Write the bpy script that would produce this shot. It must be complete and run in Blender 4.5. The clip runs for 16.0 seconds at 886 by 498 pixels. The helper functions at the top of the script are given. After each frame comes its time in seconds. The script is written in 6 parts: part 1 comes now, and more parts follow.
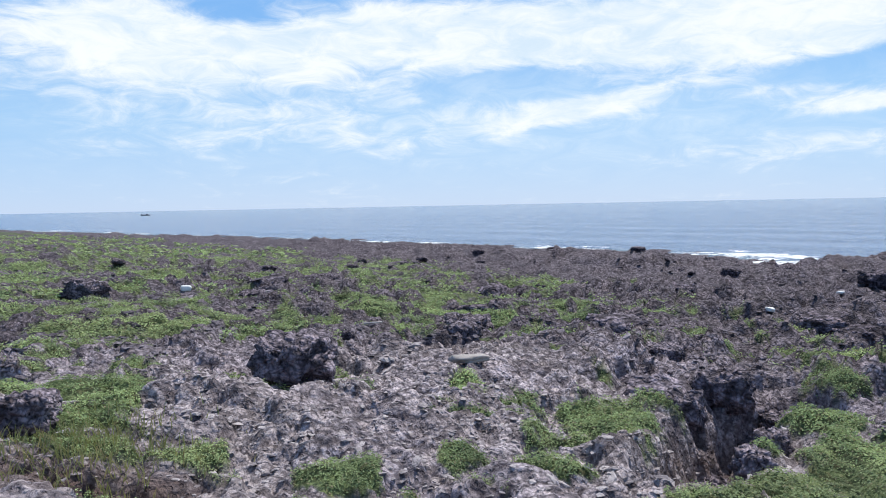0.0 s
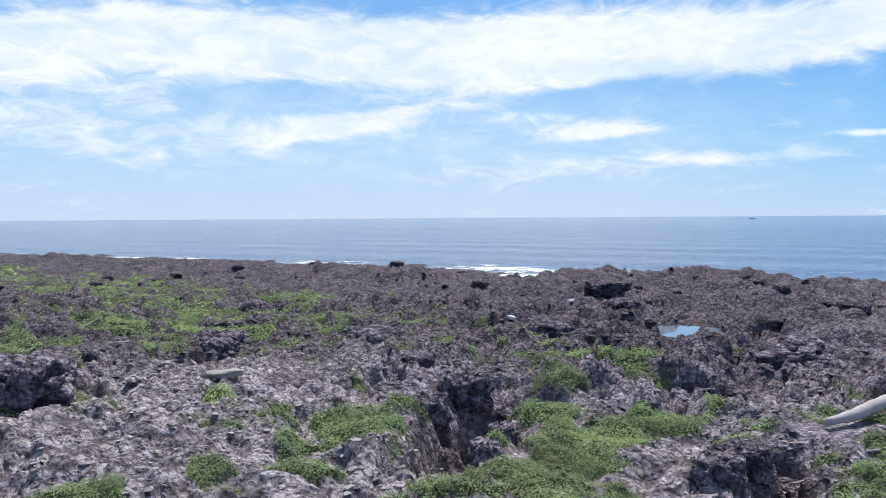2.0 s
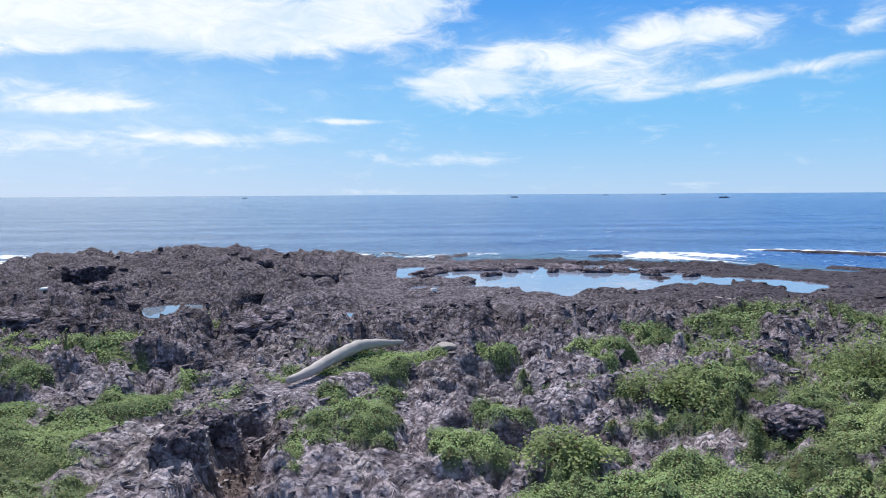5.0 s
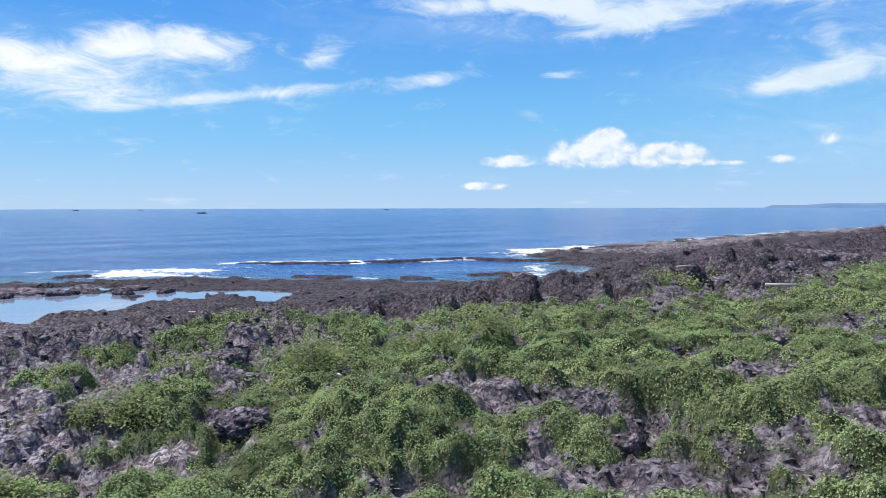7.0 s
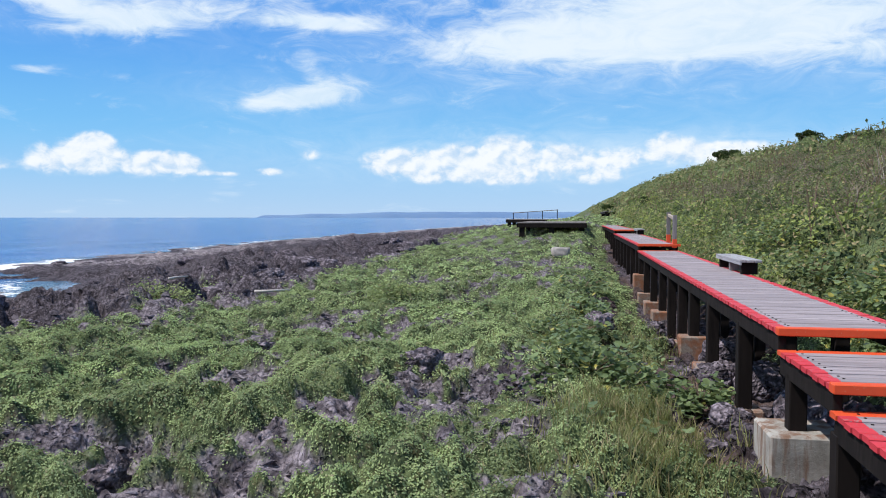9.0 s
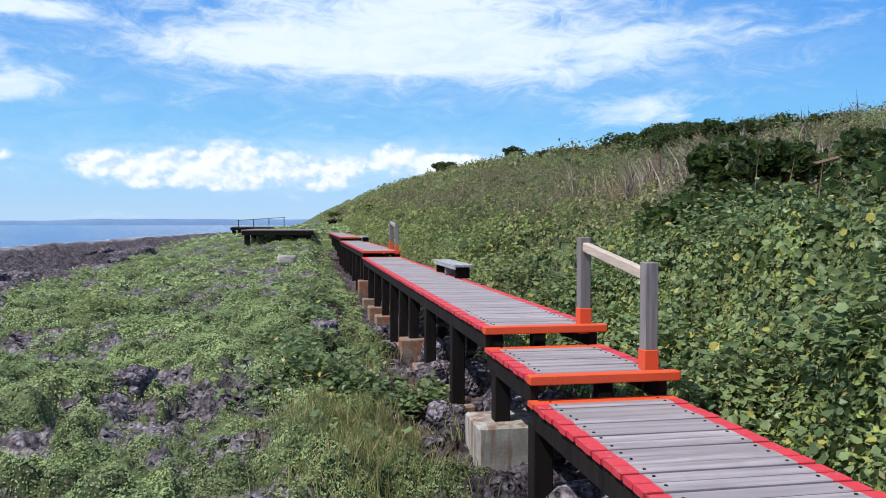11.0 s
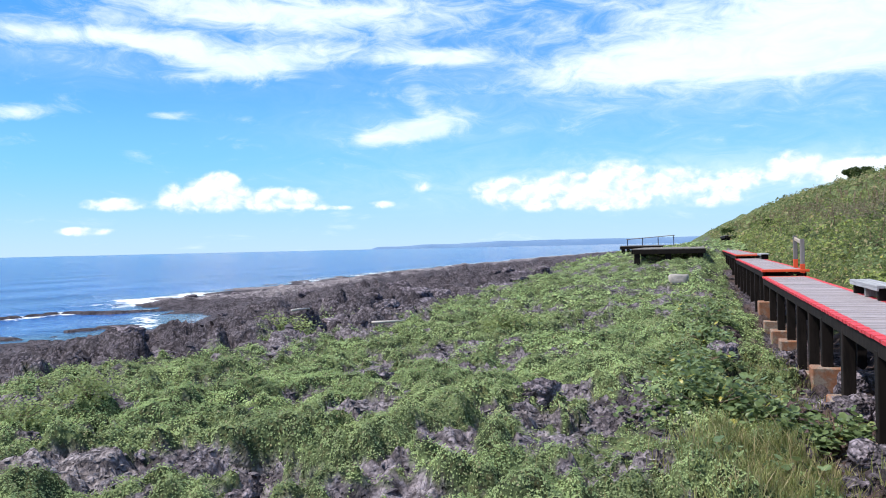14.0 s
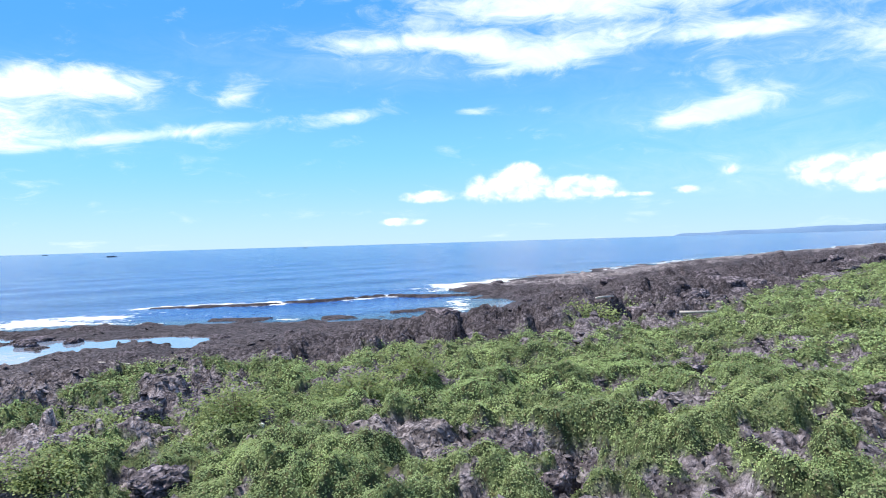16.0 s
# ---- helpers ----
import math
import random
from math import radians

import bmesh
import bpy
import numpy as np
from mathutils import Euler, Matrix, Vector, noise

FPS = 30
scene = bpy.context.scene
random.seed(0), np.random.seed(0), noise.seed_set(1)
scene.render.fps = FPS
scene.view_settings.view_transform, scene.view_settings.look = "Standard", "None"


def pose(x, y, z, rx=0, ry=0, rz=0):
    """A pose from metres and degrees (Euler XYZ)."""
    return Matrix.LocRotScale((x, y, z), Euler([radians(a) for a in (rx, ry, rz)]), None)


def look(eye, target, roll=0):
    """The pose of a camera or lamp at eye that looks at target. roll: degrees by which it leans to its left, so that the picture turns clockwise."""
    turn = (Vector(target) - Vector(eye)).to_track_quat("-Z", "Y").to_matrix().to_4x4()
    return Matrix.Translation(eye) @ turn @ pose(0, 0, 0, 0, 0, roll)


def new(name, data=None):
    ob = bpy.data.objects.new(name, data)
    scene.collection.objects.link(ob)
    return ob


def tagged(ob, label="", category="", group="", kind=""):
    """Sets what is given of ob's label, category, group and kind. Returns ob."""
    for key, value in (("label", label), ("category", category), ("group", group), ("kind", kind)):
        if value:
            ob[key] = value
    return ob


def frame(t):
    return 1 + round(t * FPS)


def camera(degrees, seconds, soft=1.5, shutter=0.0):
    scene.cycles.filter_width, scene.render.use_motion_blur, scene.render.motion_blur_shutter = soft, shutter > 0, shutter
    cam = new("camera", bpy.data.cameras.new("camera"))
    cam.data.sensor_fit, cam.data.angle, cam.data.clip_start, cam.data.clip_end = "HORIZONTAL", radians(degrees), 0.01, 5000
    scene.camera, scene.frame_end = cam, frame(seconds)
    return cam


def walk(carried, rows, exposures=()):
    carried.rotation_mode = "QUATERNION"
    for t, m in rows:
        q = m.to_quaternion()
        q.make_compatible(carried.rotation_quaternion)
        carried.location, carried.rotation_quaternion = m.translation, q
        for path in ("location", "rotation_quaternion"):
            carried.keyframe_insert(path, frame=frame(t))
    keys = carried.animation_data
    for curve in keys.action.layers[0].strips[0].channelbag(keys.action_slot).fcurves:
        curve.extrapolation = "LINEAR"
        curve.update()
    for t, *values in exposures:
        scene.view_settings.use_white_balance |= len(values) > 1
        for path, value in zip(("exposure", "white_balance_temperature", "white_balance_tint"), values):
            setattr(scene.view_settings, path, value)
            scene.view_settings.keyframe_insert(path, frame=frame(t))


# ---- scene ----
# ---------------------------------------------------------------- camera
cam = camera(60.5, 16.0, soft=1.0)
# seconds, eye x, y, z, heading clockwise from +y, pitch, roll
WAY = (
    (0.0, -0.060, 0.843, 4.118, 0.00, -3.31, -1.10),
    (0.5, -0.029, 0.705, 4.126, 3.91, -3.01, -1.00),
    (1.0, -0.006, 0.616, 4.129, 8.17, -2.72, -0.90),
    (1.5, -0.008, 0.512, 4.137, 12.79, -2.47, -0.62),
    (2.0, 0.017, 0.471, 4.112, 17.72, -2.38, -0.36),
    (2.5, 0.111, 0.471, 4.091, 22.81, -2.47, -0.19),
    (3.0, 0.192, 0.336, 4.098, 27.85, -2.81, -0.04),
    (3.2, 0.175, 0.301, 4.104, 30.19, -2.95, -0.03),
    (3.7, 0.214, 0.261, 4.099, 35.79, -3.28, -0.06),
    (4.2, 0.271, 0.248, 4.084, 42.17, -3.70, -0.18),
    (4.8, 0.327, 0.240, 4.066, 51.07, -4.08, -0.31),
    (5.3, 0.332, 0.212, 4.064, 59.71, -4.14, -0.29),
    (5.5, 0.300, 0.197, 4.074, 63.33, -4.10, -0.17),
    (6.0, 0.267, 0.087, 4.087, 72.67, -3.80, -0.02),
    (6.5, 0.287, -0.023, 4.077, 82.37, -3.46, -0.01),
    (7.0, 0.334, -0.116, 4.064, 92.25, -3.11, -0.14),
    (7.5, 0.340, -0.153, 4.066, 102.30, -2.80, -0.05),
    (8.0, 0.338, -0.168, 4.071, 112.24, -2.58, -0.03),
    (8.5, 0.369, -0.250, 4.100, 120.99, -2.56, -0.01),
    (9.0, 0.472, -0.363, 4.076, 128.91, -2.42, -0.00),
    (9.5, 0.519, -0.470, 4.064, 136.70, -2.39, 0.05),
    (9.7, 0.522, -0.493, 4.068, 139.77, -2.45, 0.08),
    (10.2, 0.516, -0.509, 4.068, 145.97, -2.34, 0.09),
    (10.8, 0.471, -0.470, 4.074, 149.27, -1.97, 0.06),
    (11.3, 0.434, -0.420, 4.083, 148.55, -1.56, -0.03),
    (11.8, 0.426, -0.380, 4.093, 144.63, -1.14, -0.19),
    (12.0, 0.424, -0.378, 4.092, 142.27, -0.81, -0.37),
    (12.5, 0.471, -0.308, 4.124, 136.90, -0.18, -0.63),
    (13.0, 0.501, -0.292, 4.110, 131.46, 0.21, -0.75),
    (13.5, 0.487, -0.315, 4.114, 125.94, 0.04, -0.91),
    (14.0, 0.391, -0.250, 4.116, 120.56, -0.14, -1.27),
    (14.5, 0.344, -0.254, 4.125, 115.12, -0.33, -1.41),
    (15.0, 0.323, -0.213, 4.135, 109.93, -0.41, -1.91),
    (15.5, 0.321, -0.192, 4.141, 104.76, -0.40, -1.94),
    (16.0, 0.398, -0.088, 4.130, 98.25, -0.52, -1.67),
)
rows = []
for t, ex, ey, ez, yaw, pit, rol in WAY:
    a, b = radians(yaw), radians(pit)
    way = Vector((math.sin(a) * math.cos(b), math.cos(a) * math.cos(b), math.sin(b)))
    eye = Vector((ex, ey, ez))
    rows.append((t, look(eye, eye + way, rol)))
walk(cam, rows, exposures=((0.0, 0.0, 6500, 10), (9.0, 0.0, 6500, 10), (11.8, 0.12, 6550, 8), (13.0, 0.14, 6550, 8), (14.5, 0.38, 6600, 8), (16.0, 0.40, 6650, 7)))

# ---------------------------------------------------------------- world, sun
SUN_AZ, SUN_EL = 27.0, 57.0
sun = new("sun", bpy.data.lights.new("sun", "SUN"))
sun.data.energy, sun.data.angle, sun.data.color = 5.0, radians(0.6), (1.0, 0.965, 0.91)
sa, se = radians(SUN_AZ), radians(SUN_EL)
sun_way = Vector((math.sin(sa) * math.cos(se), math.cos(sa) * math.cos(se), math.sin(se)))
sun.matrix_world = look(sun_way * 50, (0, 0, 0))


class Tree:
    """Short hand for building node trees."""

    def __init__(self, tree):
        self.tree = tree

    def node(self, kind):
        return self.tree.nodes.new(kind)

    def put(self, socket, value):
        if isinstance(value, bpy.types.NodeSocket):
            self.tree.links.new(value, socket)
        else:
            socket.default_value = value

    def math(self, op, a, b=0.0, c=0.0, clamp=False):
        n = self.node("ShaderNodeMath")
        n.operation, n.use_clamp = op, clamp
        for k, v in enumerate((a, b, c)):
            self.put(n.inputs[k], v)
        return n.outputs[0]

    def vmath(self, op, a, b=(0, 0, 0)):
        n = self.node("ShaderNodeVectorMath")
        n.operation = op
        self.put(n.inputs[0], a)
        self.put(n.inputs[1], b)
        return n.outputs["Value"] if op in ("DOT_PRODUCT", "LENGTH") else n.outputs[0]

    def scale(self, v, by):
        return self.vmath("MULTIPLY", v, by)

    def noise(self, vec, scale, detail=4.0, rough=0.55, dist=0.0):
        n = self.node("ShaderNodeTexNoise")
        self.put(n.inputs["Vector"], vec)
        n.inputs["Scale"].default_value = scale
        n.inputs["Detail"].default_value = detail
        n.inputs["Roughness"].default_value = rough
        n.inputs["Distortion"].default_value = dist
        return n.outputs["Fac"]

    def noise_colour(self, vec, scale):
        n = self.node("ShaderNodeTexNoise")
        self.put(n.inputs["Vector"], vec)
        n.inputs["Scale"].default_value = scale
        n.inputs["Detail"].default_value = 2.0
        return n.outputs["Color"]

    def voronoi(self, vec, scale, feature="F1"):
        n = self.node("ShaderNodeTexVoronoi")
        n.feature = feature
        self.put(n.inputs["Vector"], vec)
        n.inputs["Scale"].default_value = scale
        return n.outputs["Distance"]

    def step(self, v, lo, hi, a=0.0, b=1.0):
        n = self.node("ShaderNodeMapRange")
        n.interpolation_type = "SMOOTHSTEP"
        self.put(n.inputs["Value"], v)
        for k, x in zip(("From Min", "From Max", "To Min", "To Max"), (lo, hi, a, b)):
            self.put(n.inputs[k], x)
        return n.outputs[0]

    def mix(self, fac, a, b, kind="MIX"):
        n = self.node("ShaderNodeMix")
        n.data_type, n.blend_type = "RGBA", kind
        self.put(n.inputs[0], fac)
        for sock, v in ((n.inputs[6], a), (n.inputs[7], b)):
            self.put(sock, (*v, 1.0) if isinstance(v, tuple) and len(v) == 3 else v)
        return n.outputs[2]

    def coord(self, which="Object"):
        return self.node("ShaderNodeTexCoord").outputs[which]

    def attr(self, name):
        n = self.node("ShaderNodeAttribute")
        n.attribute_name = name
        return n.outputs["Fac"]

    def bump(self, height, strength=0.5, distance=0.02):
        n = self.node("ShaderNodeBump")
        n.inputs["Strength"].default_value = strength
        n.inputs["Distance"].default_value = distance
        self.put(n.inputs["Height"], height)
        return n.outputs[0]


# the high streaky cloud banks: heading, height, spread in heading and in height (degrees), amount, slope
BANKS = (
    (-18.9, 10, 12, 3.2, 1, -0), (-22.3, 13.1, 8.6, 2.15, 0.9, -0), (-5.1, 12.7, 10.6, 2.35, 1, 0.05), (7.5, 12.2, 10.7, 2.37, 1, 0.1),
    (21.5, 11.7, 11.2, 2.25, 1.1, 0.05), (-15.4, 13.8, 3.4, 1.04, -0.75, -0), (5.3, 8.9, 5, 0.9, -0.8, -0), (28.6, 8.9, 4.1, 0.58, -0.6, 0.15),
    (9.5, 6.6, 7.9, 0.82, 0.75, 0.18), (29, 6.3, 4.1, 0.67, 0.85, 0.05), (-6.9, 5.7, 16.8, 2.05, 0.45, 0.05), (33, 12.5, 15.6, 2.57, 1.1, 0.05),
    (49.1, 12.9, 8.2, 1.42, 0.9, 0.22),
)
BANKS_MID = (
    (10.6, 12.2, 11.1, 1.87, 0.9, -0), (5.2, 8.7, 4.8, 0.74, -0.6, -0), (8, 6.8, 8.3, 0.92, 0.75, 0.08), (29, 6.1, 4, 0.5, 0.7, 0.02),
    (24.1, 7.3, 5.4, 0.49, 0.5, -0), (47.7, 5.4, 2.5, 0.24, 0.6, -0), (56, 8, 3.8, 1.18, 0.95, -0), (59.4, 10.2, 1.9, 0.71, 0.8, 0.2),
    (28.8, 3.5, 18.4, 0.93, 0.5, 0.03), (56.5, 2.5, 5.1, 0.53, 0.45, -0), (41, 11.7, 11.7, 1.83, 0.95, 0.08), (64.9, 9.9, 7.9, 1.28, 0.95, -0),
    (73.2, 11.5, 5.3, 1.17, 1, -0),
)
BANKS_RIGHT = (
    (55.3, 8.1, 3.7, 0.97, 0.85, -0), (66.1, 7.9, 8.3, 0.98, 0.8, -0), (77.2, 8, 10.2, 0.43, 0.75, 0.13), (90.7, 9.2, 3, 0.54, 0.8, 0.15),
    (83.1, 10.9, 1.5, 0.9, 0.65, 0.3), (47.2, 5.4, 2.4, 0.24, 0.55, -0), (40, 4.1, 7.1, 0.5, 0.55, -0), (95.1, 14.7, 8.7, 0.69, 0.85, -0),
    (107.3, 13.5, 6.6, 1.28, 0.85, 0.15), (118.7, 8.9, 4.1, 0.95, 0.7, 0.2), (100.9, 9.7, 1.2, 0.32, 0.6, -0), (106.6, 9.5, 1, 0.39, 0.4, -0),
    (102.6, 13.9, 4.5, 0.93, 0.7, -0.2),
)
BANKS_LAST = (
    (110, 17, 12, 1.5, 1.0, 0), (146, 16.6, 17, 2.0, 0.8, 0),
    (121.2, 14, 3.4, 0.55, 0.7, -0), (136.1, 12.6, 10.1, 1.99, 1, -0), (147.1, 12.8, 7.5, 1.78, 1, -0), (118.7, 8.6, 4.6, 0.82, 0.75, 0.08),
    (119.3, 10.7, 1.6, 1.37, 0.5, -0.5), (114.9, 11.6, 2.9, 0.32, 0.4, -0.15), (117.6, 14, 6.1, 0.65, 0.7, -0), (148.8, 13.4, 9.4, 2.34, 1, -0),
    (160.6, 11.3, 6.3, 0.98, 0.8, 0.1), (163.1, 8.4, 4.6, 1.06, 0.95, 0.08), (164.1, 13.3, 9.1, 1.44, 0.9, 0.05), (158.7, 12.3, 2.3, 0.53, -0.5, 0.1),
)
# thin veils round and under the banks
VEILS = ((148, 12.5, 24, 3.6, 0.42), (140, 4.6, 22, 1.9, 0.38), (118, 8.8, 9, 1.6, 0.15), (-8, 8, 26, 5, 0.3), (22, 5.5, 22, 3.2, 0.25), (64, 9.5, 13, 2.4, 0.2), (96, 13.5, 16, 1.8, 0.15))
# the low white cumulus heaps along the horizon
HEAPS = (
    (102.8, 4, 2.4, 1.24, 1), (104.4, 5, 1.1, 0.82, 0.8), (108.6, 3.7, 2.7, 0.89, 1), (97, 3.4, 2, 0.5, 0.85), (95.1, 1.6, 1.9, 0.34, 0.75),
    (112.8, 3.1, 1.7, 0.24, 0.45), (119.1, 4.6, 1, 0.59, 0.4), (116.1, 3.3, 1.1, 0.38, 0.6), (125.1, 4.2, 2.3, 1.01, 0.59), (132.9, 4.4, 4.9, 1.31, 0.63),
    (140.6, 4.3, 3.4, 1.11, 0.66), (145.5, 5.4, 1.6, 0.99, 0.59), (148.9, 4.4, 3, 0.74, 0.63), (134.2, 2.8, 10.8, 0.62, 0.36), (130.3, 3.9, 4.5, 1, 0.56),
    (133.7, 5.4, 1.7, 0.75, 0.46), (148.8, 4.7, 3.7, 0.83, 0.56), (154.9, 5.4, 1.3, 0.48, 0.53),
)


def build_world():
    world = bpy.data.worlds.new("sky")
    scene.world = world
    world.use_nodes = True
    world.node_tree.nodes.clear()
    g = Tree(world.node_tree)
    sky = g.node("ShaderNodeTexSky")
    sky.sky_type, sky.sun_disc, sky.sun_elevation, sky.sun_rotation = "NISHITA", False, se, sa
    sky.altitude, sky.air_density, sky.dust_density, sky.ozone_density = 0.0, 1.0, 0.0, 3.0
    hsv = g.node("ShaderNodeHueSaturation")
    hsv.inputs["Saturation"].default_value = 1.12
    g.put(hsv.inputs["Color"], sky.outputs[0])
    d = g.coord("Generated")
    sep = g.node("ShaderNodeSeparateXYZ")
    g.put(sep.inputs[0], d)
    x, y, z = sep.outputs
    az = g.math("MULTIPLY", g.math("ARCTAN2", x, y), 57.29578)
    el = g.math("MULTIPLY", g.math("ARCSINE", z), 57.29578)
    join = g.node("ShaderNodeCombineXYZ")
    g.put(join.inputs[0], az)
    g.put(join.inputs[1], el)
    ae = join.outputs[0]

    def total(rows):
        acc = None
        for a, e, wa, we, amp, *lean in rows:
            q = g.vmath("MULTIPLY", g.vmath("SUBTRACT", ae, (a, e, 0)), (1 / wa, 1 / we, 0))
            if lean and lean[0]:
                q = g.vmath("SUBTRACT", q, g.vmath("MULTIPLY", g.vmath("DOT_PRODUCT", g.vmath("SUBTRACT", ae, (a, e, 0)), (lean[0] / we, 0, 0)), (0, 1, 0)))
            v = g.math("MULTIPLY", g.math("POWER", 2.718, g.math("MULTIPLY", g.vmath("DOT_PRODUCT", q, q), -1.0)), amp)
            acc = v if acc is None else g.math("ADD", acc, v)
        return acc

    # a flat layer of cloud seen in perspective
    zz = g.math("ADD", g.math("MAXIMUM", z, 0.0), 0.09)
    lay = g.node("ShaderNodeCombineXYZ")
    g.put(lay.inputs[0], g.math("DIVIDE", x, zz))
    g.put(lay.inputs[1], g.math("DIVIDE", y, zz))
    n1 = g.noise(lay.outputs[0], 1.1, 7, 0.56, 0.35)
    n2 = g.noise(g.vmath("MULTIPLY", ae, (0.05, 0.22, 1.0)), 2.2, 6, 0.6, 0.6)
    n4 = g.noise(g.vmath("MULTIPLY", ae, (0.28, 0.7, 1.0)), 1.0, 7, 0.62, 0.5)
    n = g.math("ADD", g.math("ADD", g.math("MULTIPLY", n1, 0.4), g.math("MULTIPLY", n2, 0.35)), g.math("MULTIPLY", n4, 0.25))
    cover = g.math("ADD", g.math("ADD", total(BANKS + BANKS_MID), total(BANKS_RIGHT)), total(BANKS_LAST))
    high = g.step(el, 15, 26)
    cover = g.math("ADD", cover, g.math("MULTIPLY", high, 0.45))
    fray = g.noise(g.vmath("MULTIPLY", ae, (0.16, 0.42, 1.0)), 1.6, 9, 0.66, 0.9)
    dens = g.math("ADD", cover, g.math("ADD", g.math("MULTIPLY", g.math("SUBTRACT", n, 0.5), 2.3), g.math("MULTIPLY", g.math("SUBTRACT", fray, 0.5), 1.5)))
    bank = g.math("MULTIPLY", g.step(dens, 0.12, 1.15), 0.94)

    def billow(v):
        """Rounded tufts on tufts."""
        puff = g.math("ADD", g.math("MULTIPLY", g.voronoi(v, 0.55), 0.6), g.math("ADD", g.math("MULTIPLY", g.voronoi(v, 1.25), 0.26), g.math("MULTIPLY", g.voronoi(v, 2.9), 0.08)))
        return g.math("ADD", g.math("SUBTRACT", 0.62, puff), g.math("MULTIPLY", g.math("SUBTRACT", g.noise(v, 1.4, 6, 0.6), 0.5), 0.7))

    warp = g.vmath("ADD", g.vmath("MULTIPLY", ae, (0.85, 1.15, 0.0)), g.vmath("MULTIPLY", g.noise_colour(ae, 0.7), (0.9, 0.9, 0.0)))
    puffs = billow(warp)
    lit = g.math("SUBTRACT", puffs, billow(g.vmath("ADD", warp, (-0.28, 0.42, 0.0))))
    mass = total(HEAPS)
    heap = g.math("ADD", mass, g.math("MULTIPLY", puffs, g.math("MULTIPLY", mass, 2.0, clamp=True)))
    heap = g.step(heap, 0.26, 0.74)
    # a pale band of sea haze over the horizon
    haze = g.mix(g.step(el, -1.0, 7.0), (4.8, 7.4, 10.9), (2.2, 6.3, 11.0))
    haze = g.mix(g.step(el, 5.0, 15.0), haze, (0.75, 3.9, 10.4))
    glare = g.math("MULTIPLY", g.step(az, 20.0, 62.0, 1.0, 0.0), g.step(az, -90.0, -60.0))
    veil = g.mix(g.step(el, -1.0, 16.0), (7.4, 8.6, 11.4), (4.0, 7.3, 11.2))
    haze = g.mix(g.math("MULTIPLY", glare, 0.5), haze, veil)
    base = g.mix(g.step(el, 10.0, 60.0, 0.85, 0.0), hsv.outputs[0], haze)
    white = g.mix(g.step(g.math("ADD", g.math("MULTIPLY", n1, 0.5), g.math("MULTIPLY", fray, 0.5)), 0.38, 0.62), (8.0, 9.6, 11.0), (11.2, 11.6, 11.9))
    veiled = g.math("MULTIPLY", total(VEILS), g.step(fray, 0.25, 0.72, 0.35, 1.35), clamp=True)
    # away from the sun the sheets are a little greyer
    white = g.mix(g.step(az, 62.0, 100.0, 0.0, 0.55), white, (7.6, 9.3, 10.9))
    c1 = g.mix(bank, g.mix(veiled, base, (9.6, 10.8, 11.6)), white)
    shade = g.mix(g.step(g.math("ADD", lit, g.math("MULTIPLY", mass, 0.1)), -0.32, 0.30), (5.8, 7.9, 10.4), (10.7, 11.1, 11.4))
    c2 = g.mix(g.math("MULTIPLY", heap, 0.93), c1, shade)
    back = g.node("ShaderNodeBackground")
    back.inputs["Strength"].default_value = 0.09
    g.put(back.inputs["Color"], c2)
    g.put(g.node("ShaderNodeOutputWorld").inputs["Surface"], back.outputs[0])


build_world()

# ---------------------------------------------------------------- materials


def material(name, colour=(0.5, 0.5, 0.5), rough=0.8, metal=0.0):
    """A new material; returns it, its Tree and its Principled node."""
    m = bpy.data.materials.new(name)
    m.use_nodes = True
    g = Tree(m.node_tree)
    p = m.node_tree.nodes["Principled BSDF"]
    p.inputs["Base Color"].default_value = (*colour, 1)
    p.inputs["Roughness"].default_value = rough
    p.inputs["Metallic"].default_value = metal
    return m, g, p


